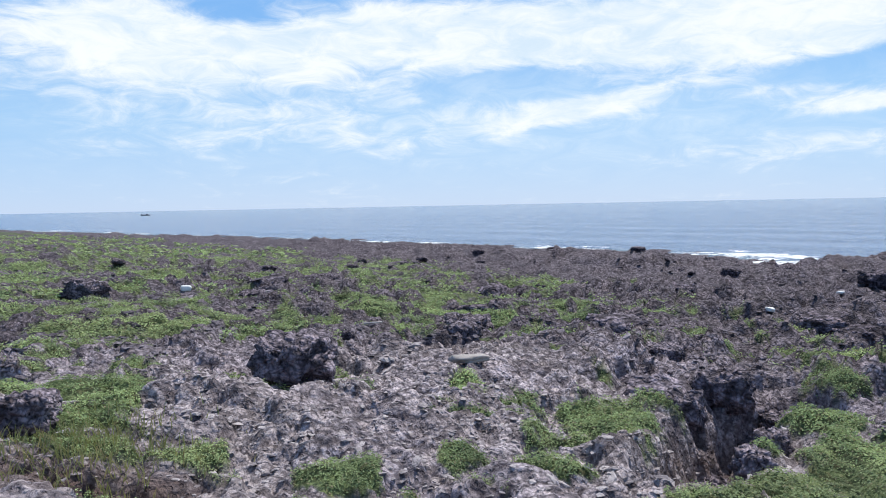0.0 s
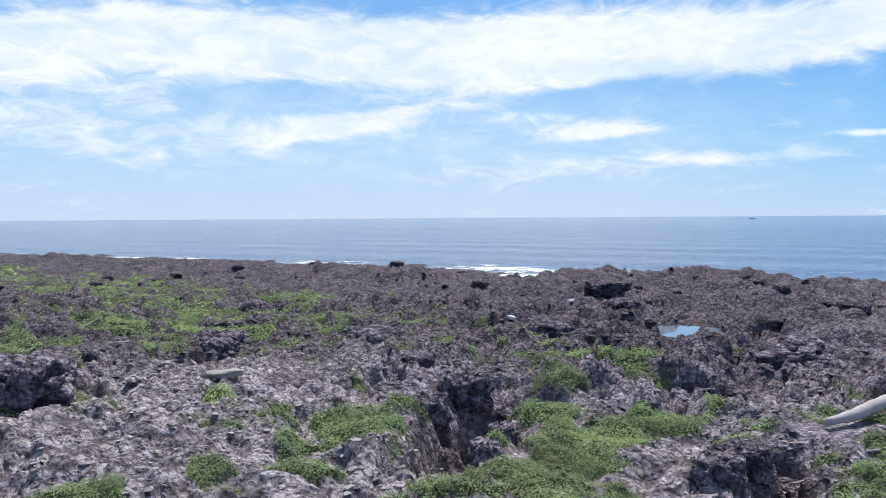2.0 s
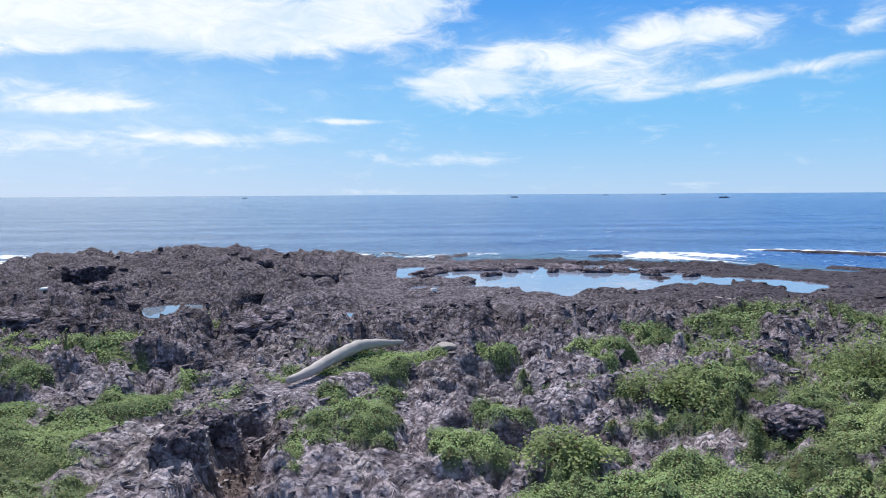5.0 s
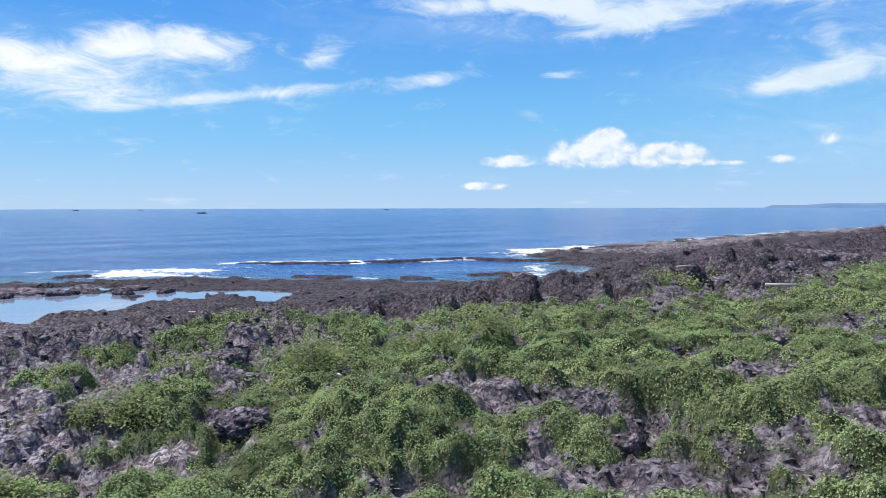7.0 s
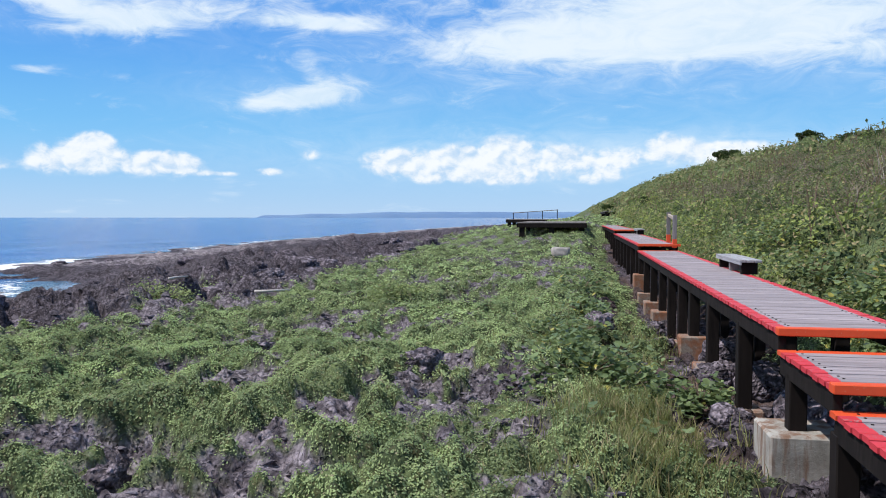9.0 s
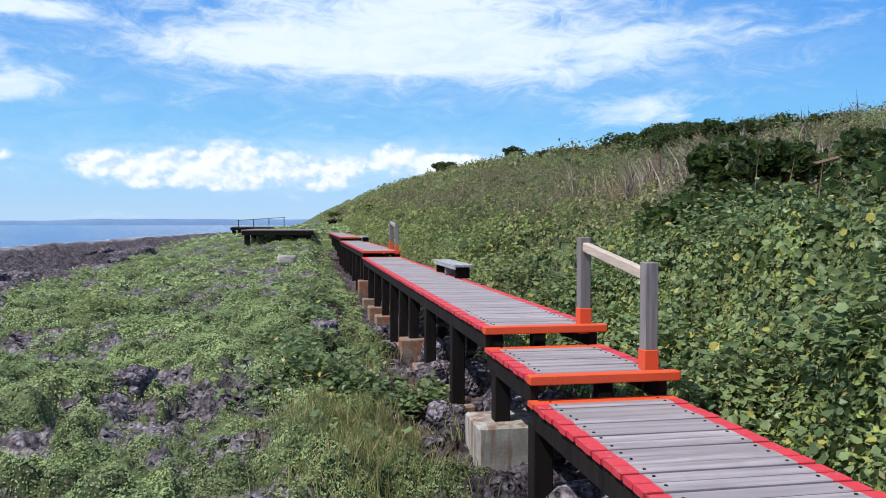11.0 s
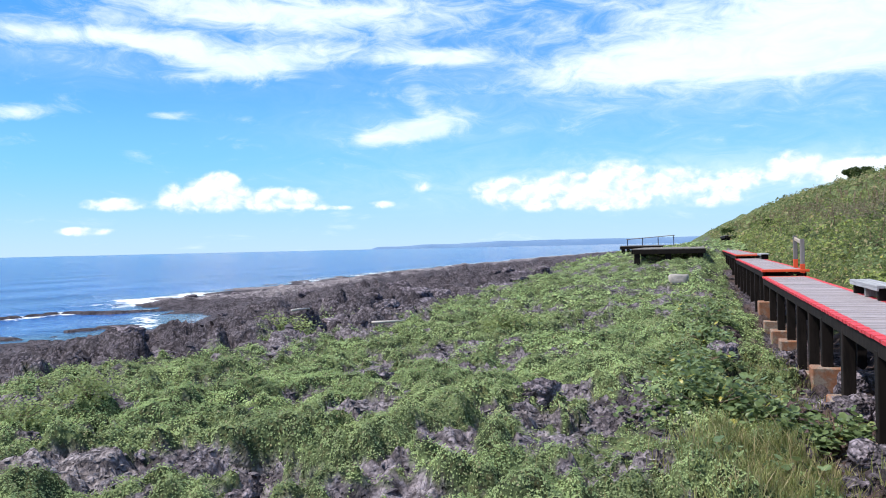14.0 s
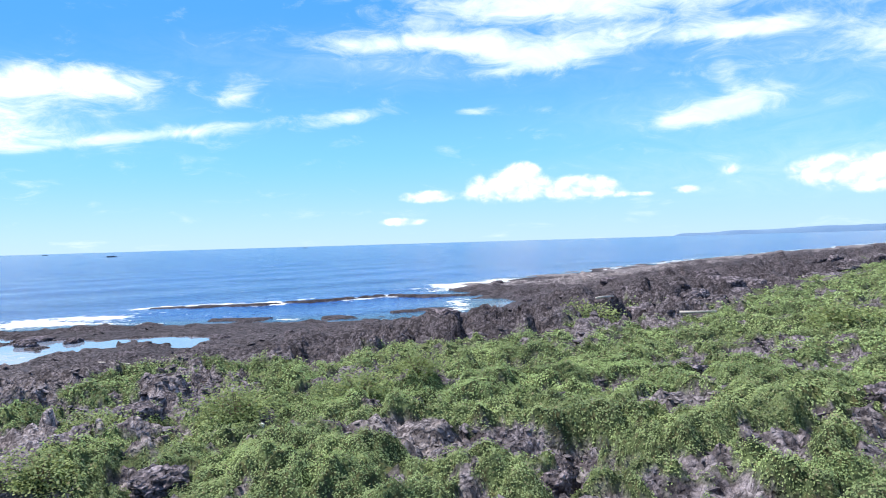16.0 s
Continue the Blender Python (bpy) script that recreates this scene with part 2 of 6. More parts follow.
def rocky(g, v, dark, light, deep):
    """Colour and height of pitted coral limestone: clasts of their own tone, with pits between, the pits' shade put
    into the colour.
    """
    warp = g.vmath("ADD", v, g.vmath("MULTIPLY", g.noise_colour(v, 5.0), (0.07, 0.07, 0.07)))
    clast = g.node("ShaderNodeTexVoronoi")
    g.put(clast.inputs["Vector"], warp)
    clast.inputs["Scale"].default_value = 7.5
    shade = g.node("ShaderNodeSeparateXYZ")
    g.put(shade.inputs[0], clast.outputs["Color"])
    small = g.node("ShaderNodeTexVoronoi")
    g.put(small.inputs["Vector"], warp)
    small.inputs["Scale"].default_value = 19.0
    tone = g.node("ShaderNodeSeparateXYZ")
    g.put(tone.inputs[0], small.outputs["Color"])
    mid = g.noise(v, 1.7, 3, 0.5)
    k = g.math("ADD", g.math("MULTIPLY", shade.outputs[0], 0.45), g.math("ADD", g.math("MULTIPLY", tone.outputs[0], 0.35), g.step(mid, 0.3, 0.7, -0.1, 0.35)), clamp=True)
    c = g.mix(k, dark, light)
    # gaps between the clasts painted near-black for the shade in them
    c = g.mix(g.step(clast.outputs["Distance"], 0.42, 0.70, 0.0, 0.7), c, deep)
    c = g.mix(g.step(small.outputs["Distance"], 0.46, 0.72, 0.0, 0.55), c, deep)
    hole = g.node("ShaderNodeTexVoronoi")
    g.put(hole.inputs["Vector"], warp)
    hole.inputs["Scale"].default_value = 12.0
    # pits are darkened in colour as well as sunk, as if shaded inside
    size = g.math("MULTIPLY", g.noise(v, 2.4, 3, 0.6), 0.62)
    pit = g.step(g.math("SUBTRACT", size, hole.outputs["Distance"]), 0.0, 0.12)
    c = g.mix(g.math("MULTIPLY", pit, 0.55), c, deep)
    h = g.math("ADD", g.math("ADD", g.math("MULTIPLY", clast.outputs["Distance"], -1.0), g.math("MULTIPLY", pit, -0.7)), g.math("ADD", g.math("MULTIPLY", small.outputs["Distance"], -0.45), g.math("MULTIPLY", shade.outputs[1], 0.5)))
    return c, h


def ground_material():
    m, g, p = material("limestone_and_scrub", rough=0.95)
    p.inputs["Specular IOR Level"].default_value = 0.2
    v = g.coord()
    big = g.noise(v, 0.35, 4, 0.55)
    mid = g.noise(v, 2.3, 3, 0.55)
    fine = g.noise(v, 11, 3, 0.6)
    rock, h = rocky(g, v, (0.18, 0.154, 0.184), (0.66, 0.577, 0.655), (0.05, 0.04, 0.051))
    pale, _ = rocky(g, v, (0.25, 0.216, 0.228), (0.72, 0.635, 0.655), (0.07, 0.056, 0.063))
    rock = g.mix(g.math("MULTIPLY", g.attr("pale"), g.step(big, 0.3, 0.6, 0.35, 1.0)), rock, pale)
    rock = g.mix(g.step(big, 0.48, 0.66, 0.0, 0.35), rock, (0.175, 0.148, 0.155))
    # dark lichen in ragged patches, and pale salt-bleached streaks
    lichen = g.noise(v, 1.25, 7, 0.72, 0.4)
    rock = g.mix(g.step(lichen, 0.50, 0.62, 0.0, 0.5), rock, (0.068, 0.054, 0.068))
    rock = g.mix(g.step(g.noise(v, 3.4, 8, 0.75), 0.52, 0.64, 0.0, 0.5), rock, (0.52, 0.455, 0.495))
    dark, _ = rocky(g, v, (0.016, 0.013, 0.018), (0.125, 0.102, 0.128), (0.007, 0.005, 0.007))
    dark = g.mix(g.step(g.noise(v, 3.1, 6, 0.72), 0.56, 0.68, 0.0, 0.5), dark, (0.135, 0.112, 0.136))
    dark_fac = g.math("MULTIPLY", g.attr("dark_rock"), g.step(g.math("ADD", big, g.math("MULTIPLY", mid, 0.7)), 0.72, 1.02, 1.0, 0.88))
    rock = g.mix(dark_fac, rock, dark)
    # red-brown earth, which also paints the shade of the clefts
    soil_shade = g.mix(fine, (0.055, 0.033, 0.030), (0.17, 0.115, 0.10))
    rock = g.mix(g.attr("soil_shade"), rock, soil_shade)
    green = g.mix(g.step(mid, 0.35, 0.65), (0.052, 0.072, 0.033), (0.14, 0.18, 0.078))
    green = g.mix(g.step(fine, 0.5, 0.65, 0.0, 0.5), green, (0.12, 0.10, 0.05))
    # fine pitting down to the size of a coin, its shade painted in dark
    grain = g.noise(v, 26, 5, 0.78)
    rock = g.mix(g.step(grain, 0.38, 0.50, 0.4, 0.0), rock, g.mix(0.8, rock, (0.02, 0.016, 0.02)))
    g.put(p.inputs["Base Color"], g.mix(g.attr("veg"), rock, green))
    g.put(p.inputs["Normal"], g.bump(g.math("ADD", h, g.math("ADD", g.math("MULTIPLY", fine, 0.4), g.math("MULTIPLY", grain, 0.5))), 1.0, 0.065))
    return m


def rock_material():
    m, g, p = material("limestone_boulder", rough=0.95)
    p.inputs["Specular IOR Level"].default_value = 0.2
    v = g.vmath("ADD", g.coord(), g.node("ShaderNodeObjectInfo").outputs["Location"])
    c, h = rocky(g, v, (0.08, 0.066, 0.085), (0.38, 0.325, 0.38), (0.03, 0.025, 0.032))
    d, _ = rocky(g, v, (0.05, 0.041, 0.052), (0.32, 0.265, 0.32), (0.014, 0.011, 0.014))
    s = g.node("ShaderNodeSeparateXYZ")
    g.put(s.inputs[0], g.node("ShaderNodeObjectInfo").outputs["Location"])
    out = g.math("ADD", g.math("MULTIPLY", s.outputs[0], 0.7547), g.math("MULTIPLY", s.outputs[1], 0.6561))
    g.put(p.inputs["Base Color"], g.mix(g.step(out, 10.0, 22.0), c, d))
    g.put(p.inputs["Normal"], g.bump(h, 1.0, 0.09))
    return m


def leaf_material(name, dark, light, dry=(0.20, 0.16, 0.06), dry_share=0.06, gloss=0.45, dry_patch=0.0):
    m, g, p = material(name, rough=gloss)
    geo = g.node("ShaderNodeNewGeometry")
    r = geo.outputs["Random Per Island"]
    patch = g.noise(g.coord(), 0.55, 4, 0.6)
    clump = g.noise(g.coord(), 2.1, 3, 0.6)
    bent = g.vmath("ADD", g.coord(), g.vmath("MULTIPLY", g.noise_colour(g.coord(), 1.6), (0.7, 0.7, 0.0)))
    cell = g.node("ShaderNodeTexVoronoi")
    g.put(cell.inputs["Vector"], g.vmath("MULTIPLY", bent, (1.0, 1.0, 0.0)))
    cell.inputs["Scale"].default_value = 1.0
    plant = g.node("ShaderNodeSeparateXYZ")
    g.put(plant.inputs[0], cell.outputs["Color"])
    k = g.math("ADD", g.math("MULTIPLY", r, 0.18), g.math("ADD", g.step(patch, 0.32, 0.68, -0.15, 0.30), g.step(clump, 0.35, 0.65, -0.12, 0.25)))
    k = g.math("ADD", k, g.math("MULTIPLY", plant.outputs[0], 0.42), clamp=True)
    c = g.mix(k, dark, light)
    c = g.mix(g.step(r, 1.0 - dry_share, 1.0 - dry_share + 0.01), c, dry)
    c = g.mix(g.step(g.noise(g.coord(), 0.16, 4, 0.6), 0.5, 0.64, 0.0, dry_patch), c, dry)
    g.put(p.inputs["Base Color"], c)
    p.inputs["Specular IOR Level"].default_value = 0.22
    # leaves let some of the light through
    back = g.node("ShaderNodeBsdfTranslucent")
    g.put(back.inputs["Color"], g.mix(0.4, c, (0.24, 0.29, 0.10)))
    mixer = g.node("ShaderNodeMixShader")
    mixer.inputs[0].default_value = 0.36
    g.put(mixer.inputs[1], p.outputs[0])
    g.put(mixer.inputs[2], back.outputs[0])
    g.put(g.tree.nodes["Material Output"].inputs["Surface"], mixer.outputs[0])
    return m


def sea_material():
    m, g, p = material("sea_water", (0.012, 0.05, 0.115), 0.12)
    v = g.coord()
    p.inputs["IOR"].default_value = 1.33
    sw = g.noise(g.vmath("MULTIPLY", v, (1.0, 1.0, 0.0)), 0.03, 4, 0.6)
    deep = g.mix(g.step(sw, 0.3, 0.7), (0.004, 0.036, 0.17), (0.010, 0.066, 0.28))
    # paler toward the north-east bay: glare on the sea put into the water colour
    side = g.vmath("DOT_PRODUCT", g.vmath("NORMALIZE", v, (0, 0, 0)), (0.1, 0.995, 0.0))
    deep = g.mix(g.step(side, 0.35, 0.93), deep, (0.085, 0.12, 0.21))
    deep = g.mix(g.attr("shoal"), deep, (0.03, 0.06, 0.09))
    # calm pools lightened in colour to add to the sky's reflection
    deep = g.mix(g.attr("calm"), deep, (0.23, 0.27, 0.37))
    f = g.math("ADD", g.math("MULTIPLY", g.noise(v, 1.6, 6, 0.75), 0.6), g.math("MULTIPLY", g.noise(v, 0.35, 4, 0.6), 0.4))
    foam = g.step(g.math("ADD", g.attr("foam"), g.math("MULTIPLY", g.math("SUBTRACT", f, 0.5), 4.6)), 0.42, 0.95)
    g.put(p.inputs["Base Color"], g.mix(foam, deep, (0.86, 0.88, 0.9)))
    calm = g.math("SUBTRACT", 1.0, g.attr("calm"))
    g.put(p.inputs["Roughness"], g.math("ADD", g.math("MULTIPLY", foam, 0.7), g.math("ADD", g.math("MULTIPLY", calm, 0.13), 0.03)))
    h = g.math("ADD", g.noise(g.vmath("MULTIPLY", v, (0.7, 1.0, 0.0)), 0.9, 5, 0.65), g.math("MULTIPLY", g.noise(v, 0.12, 4, 0.6), 2.0))
    g.put(p.inputs["Normal"], g.bump(g.math("MULTIPLY", h, g.math("ADD", g.math("MULTIPLY", calm, 0.95), 0.05)), 0.55, 0.35))
    return m


def pool_material():
    # pale base colour carries part of the bright sky's reflection
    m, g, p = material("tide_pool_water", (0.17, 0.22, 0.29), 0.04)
    p.inputs["IOR"].default_value = 1.33
    g.put(p.inputs["Normal"], g.bump(g.noise(g.coord(), 3.5, 3, 0.5), 0.06, 0.02))
    return m


def wood_material(name, light, dark, rough=0.85, grain=(1.2, 26.0, 26.0)):
    m, g, p = material(name, rough=rough)
    v = g.coord()
    oi = g.node("ShaderNodeObjectInfo").outputs["Random"]
    shift = g.vmath("ADD", g.vmath("MULTIPLY", v, grain), g.vmath("MULTIPLY", g.node("ShaderNodeObjectInfo").outputs["Location"], (3.1, 2.7, 1.9)))
    n = g.noise(shift, 1.0, 6, 0.65, 0.3)
    st = g.noise(g.vmath("ADD", v, g.node("ShaderNodeObjectInfo").outputs["Location"]), 3.0, 4, 0.6)
    c = g.mix(g.step(n, 0.3, 0.7), dark, light)
    c = g.mix(g.step(st, 0.45, 0.72, 0.0, 0.4), c, dark)
    c = g.mix(g.math("MULTIPLY", oi, 0.75), c, tuple(k * 0.5 for k in light))
    g.put(p.inputs["Base Color"], c)
    g.put(p.inputs["Normal"], g.bump(n, 0.5, 0.006))
    return m


def paint_material(name, colour, worn):
    m, g, p = material(name, rough=0.62)
    v = g.vmath("ADD", g.coord(), g.node("ShaderNodeObjectInfo").outputs["Location"])
    n, f = g.noise(v, 5, 5, 0.65), g.noise(v, 38, 4, 0.7)
    c = g.mix(g.step(n, 0.35, 0.7, 0.0, 0.35), colour, tuple(k * 0.7 for k in colour))
    c = g.mix(g.step(g.math("ADD", f, g.math("MULTIPLY", n, 0.5)), 0.86, 0.95, 0.0, 0.75), c, worn)
    g.put(p.inputs["Base Color"], c)
    g.put(p.inputs["Normal"], g.bump(f, 0.3, 0.004))
    return m


def plain_material(name, a, b, scale=4.0, rough=0.85, depth=0.01):
    m, g, p = material(name, rough=rough)
    v = g.coord()
    n, f = g.noise(v, scale, 6, 0.65), g.noise(v, scale * 8, 4, 0.7)
    g.put(p.inputs["Base Color"], g.mix(g.math("ADD", g.step(n, 0.3, 0.7, 0.0, 0.7), g.math("MULTIPLY", f, 0.3)), a, b))
    g.put(p.inputs["Normal"], g.bump(g.math("ADD", n, f), 0.5, depth))
    return m


def concrete_material():
    m, g, p = material("stained_concrete", rough=0.9)
    v = g.coord()
    n, f = g.noise(v, 3, 6, 0.65), g.noise(v, 30, 5, 0.7)
    run = g.noise(g.vmath("MULTIPLY", v, (9, 9, 1.2)), 1.0, 4, 0.6)
    c = g.mix(g.step(n, 0.3, 0.7), (0.22, 0.20, 0.18), (0.42, 0.40, 0.37))
    c = g.mix(g.step(run, 0.44, 0.62, 0.0, 0.85), c, (0.17, 0.082, 0.045))
    g.put(p.inputs["Base Color"], c)
    g.put(p.inputs["Normal"], g.bump(g.math("ADD", n, f), 0.5, 0.012))
    return m


def rusty_material():
    m, g, p = material("rusty_footing", rough=0.9)
    v = g.vmath("ADD", g.coord(), g.node("ShaderNodeObjectInfo").outputs["Location"])
    n, f = g.noise(v, 3.5, 6, 0.65), g.noise(v, 30, 5, 0.7)
    c = g.mix(g.step(n, 0.38, 0.62), (0.27, 0.11, 0.055), (0.26, 0.22, 0.19))
    c = g.mix(g.step(f, 0.45, 0.65, 0.0, 0.6), c, (0.15, 0.07, 0.045))
    g.put(p.inputs["Base Color"], c)
    g.put(p.inputs["Normal"], g.bump(g.math("ADD", n, f), 0.6, 0.015))
    return m


def chip_material():
    m, g, p = material("limestone_chips", rough=0.95)
    p.inputs["Specular IOR Level"].default_value = 0.2
    r = g.node("ShaderNodeNewGeometry").outputs["Random Per Island"]
    v = g.coord()
    n = g.noise(v, 14, 4, 0.65)
    k = g.math("ADD", g.math("MULTIPLY", r, 0.65), g.step(n, 0.3, 0.7, -0.1, 0.45), clamp=True)
    c = g.mix(k, (0.075, 0.064, 0.083), (0.33, 0.295, 0.34))
    c = g.mix(g.attr("pale"), c, g.mix(k, (0.16, 0.14, 0.15), (0.50, 0.45, 0.455)))
    c = g.mix(g.attr("dark_rock"), c, g.mix(k, (0.016, 0.013, 0.018), (0.11, 0.093, 0.108)))
    g.put(p.inputs["Base Color"], c)
    g.put(p.inputs["Normal"], g.bump(g.math("ADD", n, g.noise(v, 45, 3, 0.6)), 0.8, 0.02))
    return m


CHIP = chip_material()
GROUND = ground_material()
ROCK = rock_material()
SCRUB = leaf_material("low_scrub_leaf", (0.155, 0.215, 0.108), (0.52, 0.66, 0.30), (0.36, 0.32, 0.20), 0.07, 0.7, 0.16)
HILL_BRIGHT = leaf_material("yellow_green_leaf", (0.12, 0.16, 0.045), (0.42, 0.48, 0.14), (0.34, 0.28, 0.12), 0.08, 0.5, 0.15)
HILL_BROWN = leaf_material("withered_leaf", (0.13, 0.10, 0.085), (0.36, 0.285, 0.24), (0.13, 0.15, 0.06), 0.25, 0.6)
HILL_LEAF = leaf_material("hillside_leaf", (0.05, 0.075, 0.032), (0.29, 0.345, 0.14), (0.36, 0.30, 0.17), 0.2, 0.6, 0.6)
BROAD = leaf_material("broad_round_leaf", (0.045, 0.08, 0.035), (0.33, 0.42, 0.19), (0.42, 0.38, 0.10), 0.06, 0.36)
GRASS = leaf_material("grass_blade", (0.22, 0.24, 0.09), (0.50, 0.50, 0.22), (0.46, 0.38, 0.22), 0.3, 0.6)
TREE_LEAF = leaf_material("dark_bush_leaf", (0.016, 0.034, 0.010), (0.05, 0.085, 0.022), (0.08, 0.08, 0.03), 0.04)
TWIG = plain_material("dead_grey_twig", (0.21, 0.17, 0.14), (0.42, 0.37, 0.33), 9.0)
DRYTWIG = plain_material("dry_brown_stem", (0.13, 0.085, 0.055), (0.30, 0.22, 0.16), 9.0)
SEA = sea_material()
POOL = pool_material()
PLANK = wood_material("weathered_grey_plank", (0.43, 0.375, 0.41), (0.20, 0.17, 0.185), 0.88, (16.0, 0.9, 16.0))
POST_GREY = wood_material("grey_stained_post", (0.26, 0.235, 0.24), (0.15, 0.13, 0.13), 0.8, (26, 26, 1.5))
RAIL = wood_material("pale_rail_wood", (0.60, 0.50, 0.42), (0.42, 0.33, 0.27), 0.7)
TARRED = wood_material("tarred_black_timber", (0.022, 0.016, 0.015), (0.008, 0.006, 0.006), 0.9, (9, 9, 2))
TARRED.node_tree.nodes["Principled BSDF"].inputs["Specular IOR Level"].default_value = 0.15
RED = paint_material("red_edge_paint", (0.56, 0.036, 0.052), (0.34, 0.2, 0.2))
ORANGE = paint_material("orange_red_paint", (0.68, 0.075, 0.018), (0.55, 0.16, 0.09))
CONCRETE = concrete_material()
RUSTY = rusty_material()
DRIFT = wood_material("bleached_driftwood", (0.66, 0.60, 0.58), (0.38, 0.33, 0.32), 0.8, (1.0, 16, 16))
WHITE = plain_material("white_plastic", (0.72, 0.72, 0.70), (0.84, 0.84, 0.83), 6.0, 0.5, 0.002)
BOAT = plain_material("dark_boat_hull", (0.035, 0.045, 0.06), (0.07, 0.08, 0.10), 0.4, 0.6)
# the haze of distance is painted into the headland's blue
FARLAND = plain_material("hazy_far_headland", (0.10, 0.18, 0.33), (0.15, 0.24, 0.38), 0.004, 1.0, 0.01)

# ---------------------------------------------------------------- noise and the lie of the land
# s runs along the boardwalk (heading 139), w out to sea (heading 49); z is metres over the sea
UX, UY, WX, WY = 0.6561, -0.7547, 0.7547, 0.6561


def to_sw(x, y):
    return x * UX + y * UY, x * WX + y * WY


def to_xy(s, w):
    return s * UX + w * WX, s * UY + w * WY


def hash01(ix, iy, seed):
    n = (ix.astype(np.int64) * 374761393 + iy.astype(np.int64) * 668265263 + seed * 974711) & 0xFFFFFFFF
    n = ((n ^ (n >> 13)) * 1274126177) & 0xFFFFFFFF
    return ((n ^ (n >> 16)) & 0xFFFFFF) / float(0xFFFFFF)


def vnoise(x, y, seed=0):
    ix, iy = np.floor(x), np.floor(y)
    fx, fy = x - ix, y - iy
    fx, fy = fx * fx * fx * (fx * (fx * 6 - 15) + 10), fy * fy * fy * (fy * (fy * 6 - 15) + 10)
    a, b = hash01(ix, iy, seed), hash01(ix + 1, iy, seed)
    c, d = hash01(ix, iy + 1, seed), hash01(ix + 1, iy + 1, seed)
    return (a + (b - a) * fx) * (1 - fy) + (c + (d - c) * fx) * fy


def fbm(x, y, size, octaves=4, seed=0, gain=0.5):
    total, amp, norm, k = 0.0, 1.0, 0.0, 1.0 / size
    for o in range(octaves):
        total = total + amp * vnoise(x * k + 17.3 * o, y * k - 9.1 * o, seed + o)
        norm += amp
        amp *= gain
        k *= 2.03
    return total / norm


def ridged(x, y, size, octaves=3, seed=0):
    total, amp, norm, k = 0.0, 1.0, 0.0, 1.0 / size
    for o in range(octaves):
        total = total + amp * (1 - np.abs(2 * vnoise(x * k + 5.1 * o, y * k + 3.7 * o, seed + o) - 1))
        norm += amp
        amp *= 0.55
        k *= 2.1
    return total / norm


def cells(x, y, size, seed=0):
    """Distance to the nearest of scattered points, in cell sizes."""
    x, y = x / size, y / size
    ix, iy = np.floor(x), np.floor(y)
    best = np.full(np.shape(x), 9.0)
    for dx in (-1, 0, 1):
        for dy in (-1, 0, 1):
            px = ix + dx + hash01(ix + dx, iy + dy, seed)
            py = iy + dy + hash01(ix + dx, iy + dy, seed + 7)
            best = np.minimum(best, np.hypot(px - x, py - y))
    return best


def cells2(x, y, size, seed=0):
    """Distances to the nearest two of scattered points, in cell sizes."""
    x, y = x / size, y / size
    ix, iy = np.floor(x), np.floor(y)
    one, two = np.full(np.shape(x), 9.0), np.full(np.shape(x), 9.0)
    for dx in (-1, 0, 1):
        for dy in (-1, 0, 1):
            px = ix + dx + hash01(ix + dx, iy + dy, seed)
            py = iy + dy + hash01(ix + dx, iy + dy, seed + 7)
            d = np.hypot(px - x, py - y)
            two = np.minimum(two, np.maximum(one, d))
            one = np.minimum(one, d)
    return one, two


def smooth(v, lo=0.0, hi=1.0):
    t = np.clip((v - lo) / (hi - lo), 0, 1)
    return t * t * (3 - 2 * t)


def segment(x, y, ax, ay, bx, by):
    """Distance to a segment and the place along it."""
    vx, vy = bx - ax, by - ay
    t = np.clip(((x - ax) * vx + (y - ay) * vy) / (vx * vx + vy * vy), 0, 1)
    return np.hypot(x - ax - t * vx, y - ay - t * vy), t


# how far out the sea begins, and how far out the scrub grows, along s
SHORE_S = (-400, -200, -100, -56, -44, -36, -27, -23, -19, -15, -9, -2, 5, 12, 20, 26, 30, 36, 42, 50, 64, 82, 130, 300, 700)
SHORE_W = (30, 42, 50, 51, 51, 53, 50, 46, 49, 51, 51, 50, 48, 46, 43, 34, 29.5, 28.5, 30.5, 40, 45, 46, 50, 46, 20)
GREEN_S = (-80, -25, -10, 2, 8, 13, 17.5, 20, 30, 36, 60, 100, 400)
GREEN_W = (36, 30, 20, 15, 17, 19, 15.5, 11.5, 12.0, 11, 12, 14, 14)


def shore(s):
    return np.interp(s, SHORE_S, SHORE_W) + 2.2 * (vnoise(s / 5.0, s * 0 + 3.3, 5) - 0.5) + 0.8 * (vnoise(s / 1.3, s * 0, 6) - 0.5)


# cushions of scrub: x, y, half width, half depth seen from the walk, height
MOUNDS_A = (
    (2.34, 10.44, 0.84, 1.13, 0.28), (2.81, 8.58, 0.44, 0.59, 0.2), (4.58, 10.28, 0.57, 0.77, 0.22), (4.2, 8.41, 0.76, 1.03, 0.27),
    (-0.07, 8.07, 0.22, 0.3, 0.15), (0.24, 11.21, 0.27, 0.36, 0.16), (-0.97, 7.46, 0.23, 0.31, 0.15), (-1.56, 8.34, 0.22, 0.3, 0.15),
    (0.95, 9.26, 0.3, 0.41, 0.17), (0.85, 7.98, 0.31, 0.42, 0.16), (-4.43, 10.08, 0.73, 0.99, 0.26), (-3.67, 7.93, 0.56, 0.67, 0.22),
    (-6.96, 14.16, 0.55, 0.74, 0.22), (-2.16, 21.54, 0.8, 1.08, 0.28), (-0.44, 17.14, 0.71, 0.53, 0.26), (4.03, 23.47, 1.12, 1.51, 0.34),
)
